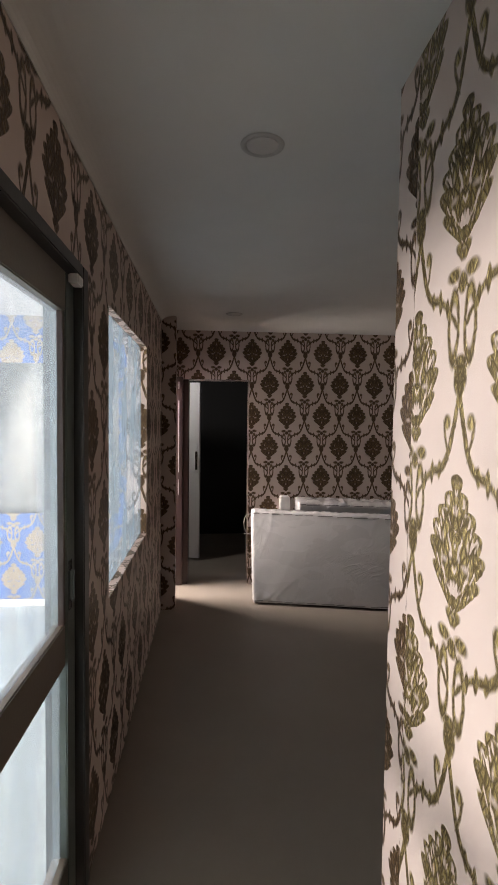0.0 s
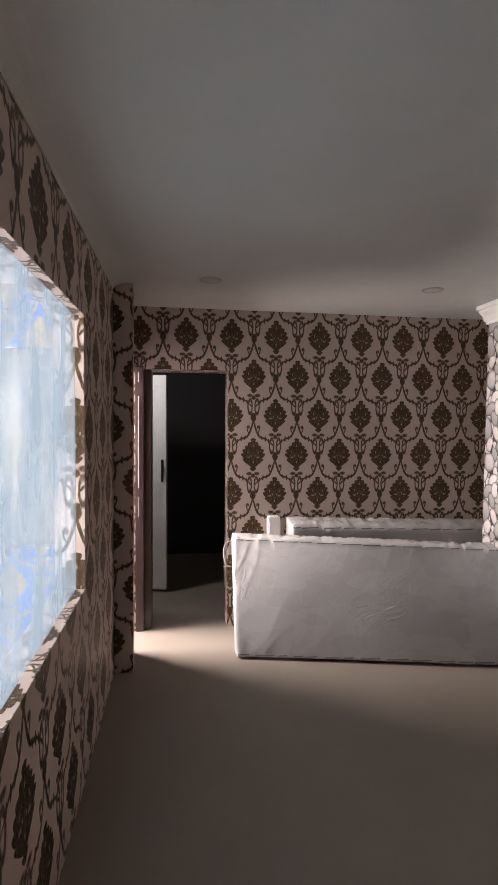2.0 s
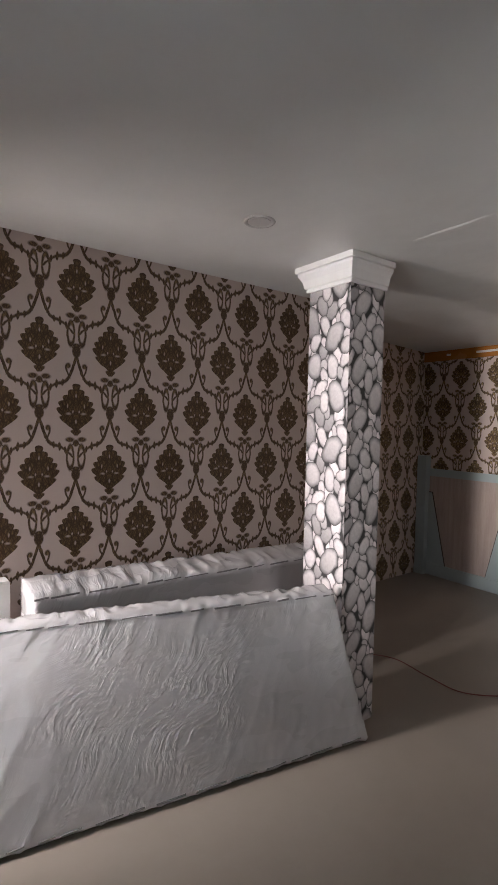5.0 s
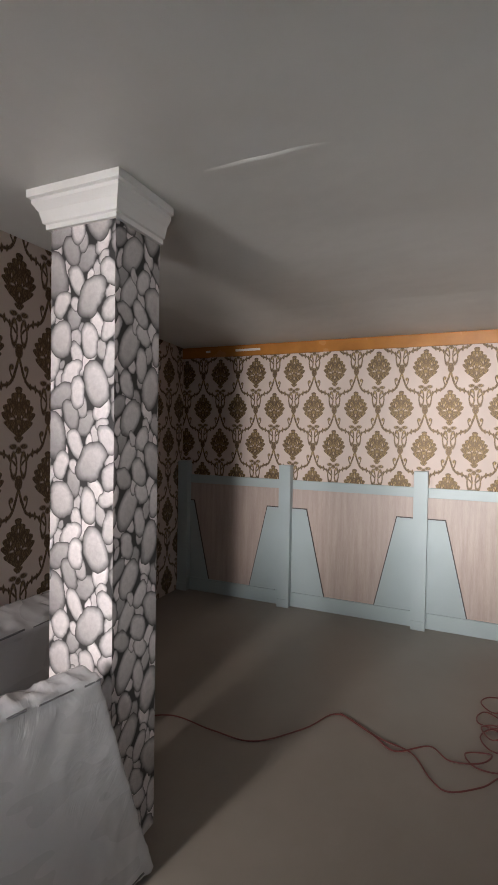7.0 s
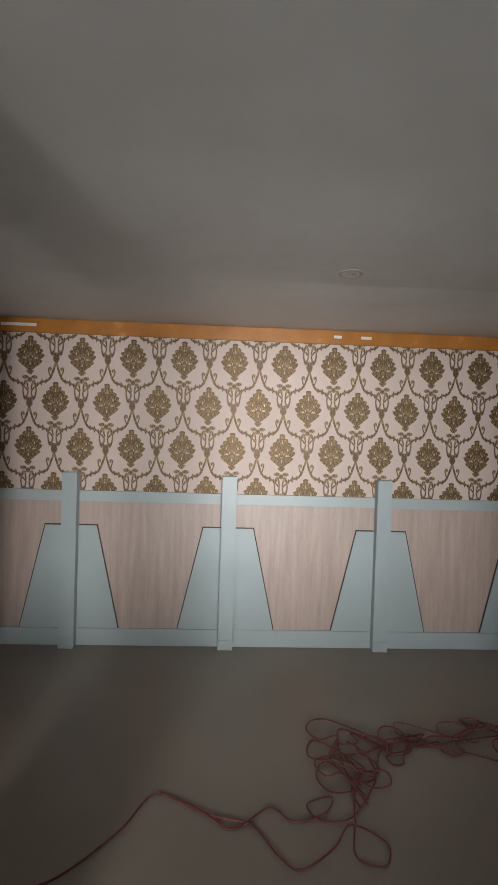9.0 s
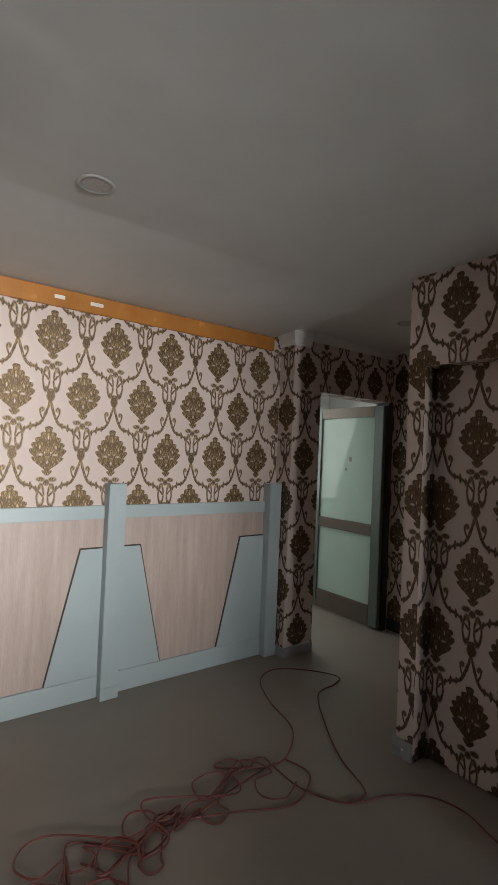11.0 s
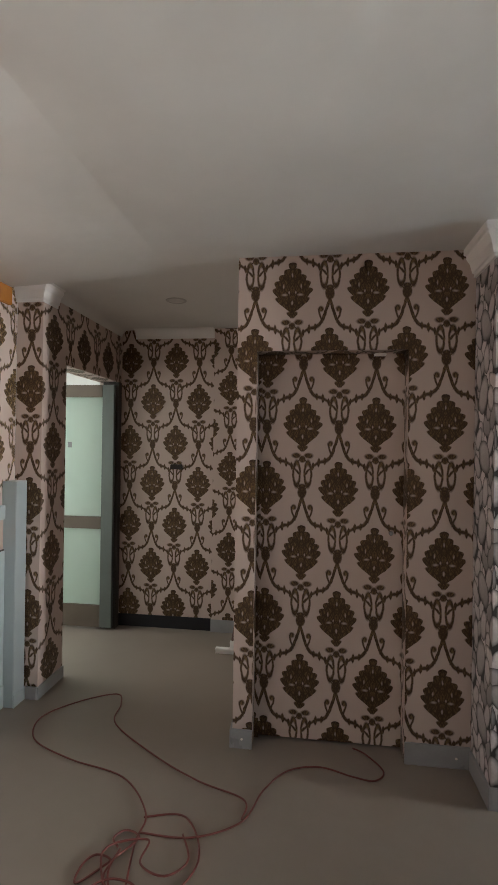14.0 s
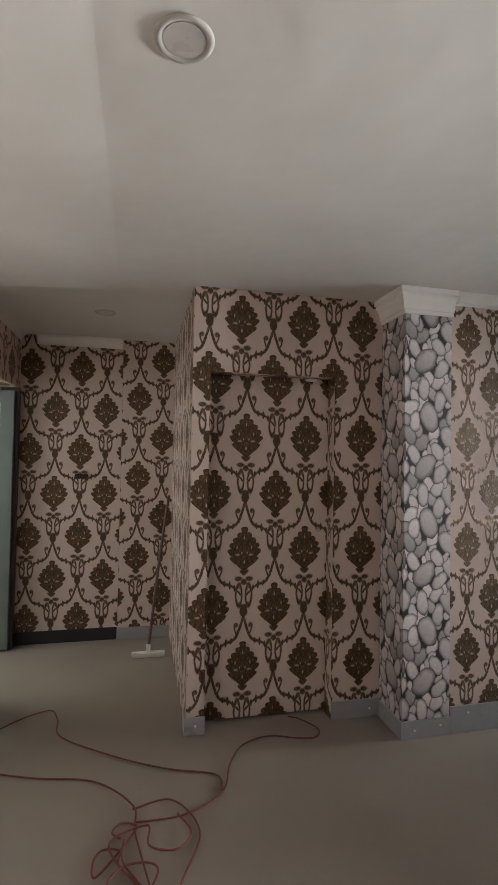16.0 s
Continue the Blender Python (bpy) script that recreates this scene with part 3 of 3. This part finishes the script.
# skirtings
for lo, hi in (((3.035, 1.192, 0), (3.34, 1.204, 0.105)), ((4.088, 1.192, 0), (4.192, 1.204, 0.095)), ((4.192, 1.10, 0), (4.203, 1.204, 0.095)),
               ((2.735, 1.455, 0), (3.030, 1.467, 0.095)), ((3.030, 1.206, 0), (3.042, 1.467, 0.095)), ((0.93, 1.452, 0), (2.733, 1.464, 0.15)),
               ((5.408, 0.62, 0), (5.419, 0.924, 0.075)), ((5.421, 0.912, 0), (5.49, 0.924, 0.075)), ((4.192, -0.308, 0), (4.618, -0.297, 0.10))):
    tagged(finish("baseboard", box_bm(lo, hi, 0.0015, 1), skirt_mat), kind="structure")
tagged(finish("baseboard", box_bm((4.622, -0.328, 0), (5.418, -0.318, 0.10), 0.001, 1), black), kind="structure")


for x, y, z in ((2.80, 1.4675, 0.06), (2.96, 1.4675, 0.045), (4.14, 1.2045, 0.05), (2.30, 1.4645, 0.10), (2.62, 1.4645, 0.11), (1.70, 1.4645, 0.09), (3.10, 1.2045, 0.05)):
    tagged(finish("screw", disc_bm((x, y, z), 0.006, 0.004, 1, 12), chip_mat), "small pale screw head in the grey skirting", "screw", "screws in the skirting")


# ---------------------------------------------------------------- wainscot of the east wall
SP, Y0 = 1.183, 1.055


def wainscot():
    top = empty("wainscot", (0, 0, 0), "pale blue-grey boarding with oak-look panels on the east wall", "wall panelling")
    for i in range(4):
        a, b = Y0 + i * SP, Y0 + (i + 1) * SP
        low = 0.085 if i == 0 else 0.0
        part("panel", box_bm((5.578, a - low, 0.10), (5.588, min(b, 5.748), 1.11)), oak, top, "pale pinkish oak laminate panel")
        part("top_rail", box_bm((5.566, a + 0.056 - low, 1.09), (5.588, b - 0.056, 1.172), 0.002, 1), greyblue, top)
        part("bottom_rail", box_bm((5.560, a + 0.056 - low, 0.0), (5.588, b - 0.056, 0.13), 0.002, 1), greyblue, top)
        for y, s in ((a, 1), (b, -1)):
            e = y + s * 0.056 - (low if s > 0 else 0.0)
            q = [(e, 0.131), (y + s * 0.365, 0.131), (y + s * 0.19, 0.908), (e, 0.908)]
            part("gusset", prism_bm(q, 0, 5.566, 5.5775), greyblue, top)
            r = [(e, 0.131), (y + s * 0.373, 0.131), (y + s * 0.197, 0.917), (e, 0.917)]
            part("gusset_edge", prism_bm(r, 0, 5.5705, 5.5776), dark_edge, top, "dark brown cut edge of the gusset")
    for i in range(5):
        y = min(Y0 + i * SP, 5.69) if i else 0.975
        post = part("post", box_bm((5.50, y - 0.055, 0.0), (5.588, y + 0.055, 1.31), 0.003), greyblue, top)
        part("foot_block", box_bm((5.494, y - 0.057, 0.0), (5.4995, y + 0.057, 0.075), 0.002, 1), greyblue, post)
    return settle(top, (5.54, 3.3, 0))


wainscot()


# ---------------------------------------------------------------- doors and windows
def glass_door():
    """Aluminium sliding door in the left wall."""
    d = new("door_1")
    d.location = (-0.06, 1.4, 0)
    tagged(d, "closed brown aluminium door with dusty glass in the left wall", "door", kind="structure")
    M = Matrix.Translation((0.06, -1.4 - 0.17, 0))

    def p(n, lo, hi, mat, bev=0.004, label=""):
        bm = box_bm(lo, hi, bev)
        bm.transform(M)
        return part(n, bm, mat, d, label)
    p("jamb", (-0.125, 1.985, 0), (0.006, 2.048, 2.128), alu_dark)
    p("jamb", (-0.125, 0.822, 0), (0.006, 0.87, 2.128), alu_dark)
    p("head", (-0.125, 0.87, 2.085), (0.006, 1.985, 2.128), alu_dark)
    leaf = p("leaf", (-0.075, 1.895, 0.02), (-0.025, 1.983, 2.083), alu_grey)
    for lo, hi in (((-0.075, 0.872, 1.96), (-0.025, 1.894, 2.083)), ((-0.07, 0.96, 0.85), (-0.03, 1.894, 0.985)), ((-0.075, 0.96, 0.02), (-0.025, 1.894, 0.22)), ((-0.075, 0.872, 0.02), (-0.025, 0.959, 1.959))):
        bm = box_bm(lo, hi, 0.004)
        bm.transform(M)
        part("rail", bm, alu_brown, leaf)
    for z0, z1 in ((0.986, 1.959), (0.221, 0.849)):
        bm = box_bm((-0.053, 0.96, z0), (-0.048, 1.895, z1))
        bm.transform(M)
        pane = part("pane", bm, clear, leaf, "dusty clear glass pane")
    p("gasket", (-0.047, 1.874, 0.986), (-0.030, 1.8945, 1.959), jamb_brown, 0.0)
    h = p("door_handle", (-0.024, 1.915, 1.05), (-0.010, 1.935, 1.15), alu_grey, 0.005)
    p("lock_plate", (-0.0245, 1.908, 1.02), (-0.0235, 1.945, 1.18), chrome, 0.0)
    p("door_closer_cap", (-0.02, 1.90, 2.05), (0.012, 1.96, 2.08), foam, 0.004, "small white plastic cap")


glass_door()


def inner_window():
    w = tagged(new("window_1"), "unframed inner window with glass smeared by milky film", "window", kind="structure")
    pane = part("pane", box_bm((-0.044, 2.232, 0.882), (-0.038, 3.418, 2.098)), film, w, "glass with streaked milky film")
    pane.visible_shadow = False
    settle(w, (-0.073, 2.825, 0.88))


inner_window()


def blue_room():
    w = tagged(new("window_2"), "large window with a drawn white blind in the blue room", "window", kind="structure")
    part("blind", box_bm((-1.748, 4.53, 0.812), (-0.382, 4.535, 2.098)), blind, w, "plain white blind lit by daylight")
    part("window_frame", box_bm((-1.748, 4.536, 0.812), (-0.382, 4.56, 0.85)), gloss_white, w)
    tagged(finish("baseboard", box_bm((-5.09, 4.488, 0), (-0.135, 4.499, 0.06)), gloss_white), kind="structure")


blue_room()


def side_entry():
    d = tagged(new("door_2"), "pinkish brown door frame round a daylit side opening", "door", kind="structure")
    for lo, hi in (((-0.12, 4.622, 0), (0.052, 4.662, 2.05)), ((-0.12, 5.02, 0), (0.078, 5.058, 2.05)), ((-0.12, 4.663, 2.012), (0.052, 5.019, 2.05))):
        part("jamb", box_bm(lo, hi, 0.003), jamb_pink, d)

    part("casing", box_bm((0.079, 4.984, 0), (0.141, 4.998, 2.05), 0.002), jamb_brown, d)
    # white strips stand in for slits of daylight beside the frame
    for z0, z1 in ((0.90, 1.05), (1.12, 1.82), (1.93, 2.0)):
        part("daylight_slit_strip", box_bm((0.100, 4.976, z0), (0.108, 4.983, z1)), gloss_white, d, "white strip on the frame edge standing in for a slit of daylight")


side_entry()


def store_door():
    d = tagged(new("door_3"), "open white gloss door in the unlit store room", "door", kind="structure")
    turn = Matrix.Translation((-0.375, 6.03, 0)) @ Matrix.Rotation(radians(-16), 4, "Z")

    def p(n, bm, mat, parent):
        bm.transform(turn)
        return part(n, bm, mat, parent)
    part("jamb", box_bm((0.142, 5.03, 0), (0.195, 5.25, 2.028), 0.002), jamb_brown, d)
    leaf = p("leaf", box_bm((0, 0, 0.03), (0.69, 0.035, 2.06), 0.004), gloss_white, d)
    for x0, x1, z0, z1 in ((0.0, 0.69, 1.96, 2.06), (0.0, 0.69, 0.03, 0.16), (0.0, 0.69, 1.03, 1.10), (0.62, 0.69, 0.161, 1.029), (0.62, 0.69, 1.101, 1.959), (0.0, 0.07, 0.161, 1.029), (0.0, 0.07, 1.101, 1.959)):
        p("frame_rail", box_bm((x0, -0.009, z0), (x1, -0.0005, z1), 0.002), gloss_white, leaf)
    p("door_handle", box_bm((0.648, -0.036, 1.14), (0.658, -0.018, 1.23), 0.004), chrome, leaf)
    p("lock_plate", box_bm((0.64, -0.014, 1.06), (0.665, -0.0095, 1.27), 0.001), chrome, leaf)


store_door()


def green_door():
    d = tagged(new("door_4"), "open aluminium door with green frosted glass beside the passage", "door", kind="structure")
    part("jamb", box_bm((5.408, -0.30, 0), (5.545, -0.235, 2.048), 0.003), alu_dark, d)
    y0, y1 = -0.232, -0.19
    x0, x1 = 5.43, 6.30
    leaf = part("leaf", box_bm((x0, y0, 0.02), (x0 + 0.10, y1, 2.02), 0.003), alu_grey, d)
    for z0, z1 in ((1.92, 2.02), (0.83, 0.93), (0.02, 0.20)):
        part("rail", box_bm((x0 + 0.101, y0, z0), (x1 - 0.101, y1, z1), 0.003), alu_brown, leaf)
    part("stile", box_bm((x1 - 0.10, y0, 0.02), (x1, y1, 2.02), 0.003), alu_grey, leaf)
    for z0, z1 in ((0.201, 0.829), (0.931, 1.919)):
        part("pane", box_bm((x0 + 0.10, y0 + 0.018, z0), (x1 - 0.10, y0 + 0.024, z1)), frosted, leaf, "pale green frosted glass pane")
    for x, z, a in ((5.80, 1.50, 0.035), (5.86, 1.41, 0.02)):
        part("tape_scrap", box_bm((x, y1 - 0.0175, z), (x + a, y1 - 0.0170, z + a * 1.3)), skirt_mat, leaf, "greyish scrap of tape on the glass")


green_door()


def hidden_door():
    d = tagged(new("door_5"), "closed door papered over with brown and gold damask", "door", kind="structure")
    leaf = part("leaf", box_bm((3.32, 1.042, 0.012), (4.11, 1.0885, 2.05), 0.002), paper_hidden, d)
    part("lock", disc_bm((3.40, 1.094, 1.10), 0.012, 0.012, 1, 16), chrome, leaf)
    part("catch", box_bm((3.44, 1.12, 2.0), (3.50, 1.15, 2.012), 0.003), foam, leaf, "small white door stop")


hidden_door()


# ---------------------------------------------------------------- lamps
def downlight(place, first=[None]):
    if first[0] is None:
        top = empty("downlight", (0, 0, H), "round flush recessed ceiling lamp, switched off", "ceiling lamp", "round ceiling downlights")
        bm = bmesh.new()
        prof = [(0.050, -0.001), (0.052, -0.004), (0.060, -0.006), (0.068, -0.004), (0.070, -0.001)]
        rings = []
        for r, z in prof:
            rings.append([bm.verts.new((r * math.cos(w), r * math.sin(w), z)) for w in (2 * math.pi * k / 40 for k in range(40))])
        for a, b in zip(rings, rings[1:]):
            for k in range(40):
                bm.faces.new((a[k], a[(k + 1) % 40], b[(k + 1) % 40], b[k]))
        part("rim", bm, ring_mat, top, smooth=True)
        part("diffuser", disc_bm((0, 0, -0.0025), 0.0495, 0.003), lens_mat, top)
        first[0] = top
        top.location = place
        return top
    return copy_thing(first[0], Matrix.Translation(place))


for x, y in ((0.576, 1.742), (0.60, 4.21), (2.04, 4.20), (4.40, 2.83), (4.72, 0.49)):
    downlight((x, y, H))


# ---------------------------------------------------------------- mattresses
def mattress(name, fr, thick, label, seed, wrinkle=0.012):
    """fr: front corners BL, BR, TR, TL; thick: vector to the back face."""
    BL, BR, TR, TL = map(Vector, fr)
    n, nz = 140, 58
    top = empty(name, (BL + BR) / 2, label, "mattress", "wrapped mattresses by the back wall")
    org = top.location.copy()
    bm = bmesh.new()

    def surf(u, w, d):
        p = BL.lerp(BR, u).lerp(TL.lerp(TR, u), w) + Vector(thick) * d
        return p
    nn = noise.noise
    grids = {}
    normal = -Vector(thick).normalized()
    nd = 5
    verts = {}

    def vert(i, j, k):
        key = (i, j, k)
        if key in verts:
            return verts[key]
        u, w, d = i / n, j / nz, k / nd
        p = surf(u, w, d)
        # soften the long edges and corners
        eu, ew, ed = min(u, 1 - u) * (BR - BL).length, min(w, 1 - w) * (TL - BL).length, min(d, 1 - d) * Vector(thick).length
        c = surf(0.5, 0.5, 0.5)
        r = 0.028
        dist = sorted((eu, ew, ed))[1]
        if dist < r:
            p += (surf(min(max(u, 0.02), 0.98), min(max(w, 0.05), 0.95), min(max(d, 0.25), 0.75)) - p) * 0.28 * (1 - dist / r)
        q = Vector((u * 9 + seed, w * 4, d * 3))
        L, Hh = (BR - BL).length, (TL - BL).length
        X, Z = u * L, w * Hh
        along, across = (X * 0.75 + Z), (X - Z * 0.8)
        warp = 0.35 * nn(Vector((X * 2.1, Z * 2.1, seed)))
        ridge = 1 - abs(nn(Vector((across * 8 + warp, along * 2.6, seed + d))) * 2.2)
        ridge2 = 1 - abs(nn(Vector((across * 17 + warp * 2, along * 6, seed + 4 + d))) * 2.2)
        patch = max(0.0, nn(Vector((X * 1.9, Z * 2.6, seed + 9))) * 1.7 + 0.15)
        edge = math.exp(-ew / 0.07) + 0.8 * math.exp(-eu / 0.15)
        amp = wrinkle * (0.04 + 0.12 * patch + 0.55 * edge)
        if k == 0:
            p += normal * (amp * (max(ridge, 0) ** 3 * 0.9 + max(ridge2, 0) ** 3 * 0.45) + 0.004 * nn(Vector((X * 3, Z * 3, seed))))
        if w > 0.999 or w < 0.001:
            p.z += (0.015 if w > 0.5 else 0.0) * (1 - abs(nn(Vector((X * 16, d * 2.2, seed + 2))) * 2))
        p.z = max(p.z, 0.003)
        verts[key] = bm.verts.new(p - org)
        return verts[key]
    for i in range(n):
        for j in range(nz):
            for k in (0, nd):
                bm.faces.new((vert(i, j, k), vert(i + 1, j, k), vert(i + 1, j + 1, k), vert(i, j + 1, k)))
    for i in range(n):
        for k in range(nd):
            for j in (0, nz):
                bm.faces.new((vert(i, j, k), vert(i + 1, j, k), vert(i + 1, j, k + 1), vert(i, j, k + 1)))
    for j in range(nz):
        for k in range(nd):
            for i in (0, n):
                bm.faces.new((vert(i, j, k), vert(i, j + 1, k), vert(i, j + 1, k + 1), vert(i, j, k + 1)))
    part("body", bm, plastic, top, smooth=True)
    r = random.Random(int(seed * 10))
    # broken grey tubes along the seams draw the shade beneath their folds
    for w in (0.035, 0.985):
        u = 0.01
        while u < 0.96:
            length = r.uniform(0.025, 0.075)
            pts = []
            for k in range(5):
                p = surf(min(u + length * k / 4, 0.992), w + 0.006 * (k / 4 - 0.5), 0) + normal * 0.005
                pts.append(p - org)
            tube("seam", pts, r.uniform(0.0025, 0.0045), seam_grey, top, "grey dash for the shade under the cover's pinched seam", sides=6)
            u += length + r.uniform(0.004, 0.03)
    return top


mattress("mattress", ((0.80, 4.46, 0.005), (2.75, 4.09, 0.005), (2.56, 4.185, 0.795), (0.80, 4.76, 0.775)), (0.0, 0.092, 0.015), "mattress in milky polythene stood on its long edge, leaning back", 1.3, 0.013)
mattress("mattress", ((1.24, 4.63, 0.005), (3.10, 4.60, 0.005), (3.10, 4.68, 0.81), (1.24, 4.735, 0.86)), (0.0, 0.235, 0.03), "second polythene-wrapped mattress leaning on edge against the papered wall", 7.7, 0.010)
fb = empty("foam_block", (1.15, 4.94, 0), "white foam offcut standing at the end of a mattress", "foam block")
part("block", box_bm((-0.05, -0.045, 0.0), (0.045, 0.045, 0.895), 0.008), foam, fb)
tw = empty("plastic_twine", (0.78, 4.7, 0.7), "loop of white plastic twine hanging on the mattress corner", "twine")
tube("strand", [(0.02, 0.02, 0.06), (-0.03, 0.0, 0.05), (-0.05, -0.02, -0.02), (-0.03, -0.03, -0.10), (0.01, -0.02, -0.12), (-0.05, -0.05, -0.11)], 0.003, foam, tw)


# ---------------------------------------------------------------- cords on the floor
def cord(label, pts, z=0.005, r=0.004):
    ob = tube("extension_cord", [(x, y, z + 0.004 * (i % 2)) for i, (x, y) in enumerate(pts)], r, red_cord)
    return tagged(ob, label, "cable", "red cords on the floor")


cord("thin red-brown cord running past the stone-papered column", [(3.0, 4.75), (3.35, 4.80), (3.59, 4.6), (3.57, 4.3), (3.585, 4.06), (3.8, 3.85), (4.02, 3.72), (3.89, 3.47), (3.84, 3.30), (3.68, 3.2), (3.63, 3.12), (3.72, 2.98), (3.84, 2.88), (3.74, 2.76), (3.64, 2.80), (3.68, 2.90), (3.86, 2.86), (4.06, 2.80), (4.14, 2.68), (4.30, 2.70), (4.40, 2.76)])
cord("second thin cord running beside the first on bare floor", [(4.035, 3.71), (3.90, 3.50), (3.82, 3.38), (3.93, 3.22), (3.86, 3.12), (3.90, 2.98), (4.00, 2.93), (3.95, 3.05), (3.86, 3.00), (3.88, 2.86), (4.1, 2.70), (4.32, 2.60), (4.42, 2.42)])
cord("thin red-brown cord trailing from a heap to the wall corner", [(4.35, 2.4), (4.42, 2.06), (4.46, 1.85), (4.47, 1.70), (4.65, 1.50), (4.95, 1.42), (5.21, 1.29), (5.28, 1.1), (5.15, 0.9), (4.965, 0.796), (4.90, 0.9), (4.85, 1.1), (4.55, 1.33), (4.30, 1.48), (4.08, 1.56), (4.07, 1.68)])
cord("thin red-brown cord reaching under the papered door", [(4.46, 1.80), (4.25, 1.80), (4.07, 1.687), (4.0, 1.5), (3.9, 1.345), (3.75, 1.30), (3.60, 1.34), (3.50, 1.36), (3.45, 1.28), (3.52, 1.17), (3.58, 1.12)])
cord("thin red-brown cord crossing the bare floor", [(4.47, 1.72), (4.30, 1.70), (4.20, 1.90), (4.30, 2.15), (4.40, 2.45), (4.30, 2.7)])
rng = random.Random(11)
heap = [(4.47, 1.86), (4.48, 1.98), (4.43, 2.14), (4.44, 2.30), (4.40, 2.44), (4.30, 2.52), (4.40, 2.66), (4.43, 2.77), (4.28, 2.82), (4.16, 2.72), (4.08, 2.82), (3.98, 2.80)]
for k in range(3):
    pts = []
    for i, (x, y) in enumerate(heap if k % 2 else heap[::-1]):
        x, y = x + rng.gauss(0, 0.035), y + rng.gauss(0, 0.035)
        pts.append((x, y))
        if rng.random() < 0.42:
            w0, rr, turn = rng.uniform(0, 6.28), rng.uniform(0.045, 0.11), rng.choice((-1, 1))
            cx, cy = x - rr * math.cos(w0), y - rr * math.sin(w0)
            pts += [(cx + rr * rng.uniform(0.8, 1.15) * math.cos(w0 + turn * s), cy + rr * rng.uniform(0.8, 1.15) * math.sin(w0 + turn * s)) for s in (1.2, 2.4, 3.6, 4.8)]
    cord("tangled loops of red-brown cord in a loose heap", pts, 0.005 + 0.005 * k)




# ---------------------------------------------------------------- squeegee and switch
sq = empty("floor_squeegee", (4.371, 0.10, 0), "floor squeegee with white head and red-brown handle leaning in the corner", "squeegee")
part("head", box_bm((-0.125, -0.02, 0.02), (0.125, 0.02, 0.045), 0.006), foam, sq)
part("blade", box_bm((-0.123, -0.004, 0.001), (0.123, 0.004, 0.0195)), foam, sq)
part("socket", box_bm((-0.016, -0.018, 0.0455), (0.016, 0.014, 0.10), 0.005), foam, sq)
tube("handle", [(0, 0, 0.08), (-0.04, -0.10, 0.40), (-0.09, -0.20, 0.80), (-0.15, -0.31, 1.20)], 0.011, pole_mat, sq)
sw = empty("wall_bracket", (4.93, -0.31, 1.35), "small dark lock plate on the papered wall", "lock plate")
part("plate", box_bm((-0.05, -0.018, -0.02), (0.05, 0.004, 0.02), 0.004), plain("dull_bronze", (0.035, 0.03, 0.026), 0.4, metal=0.6), sw)
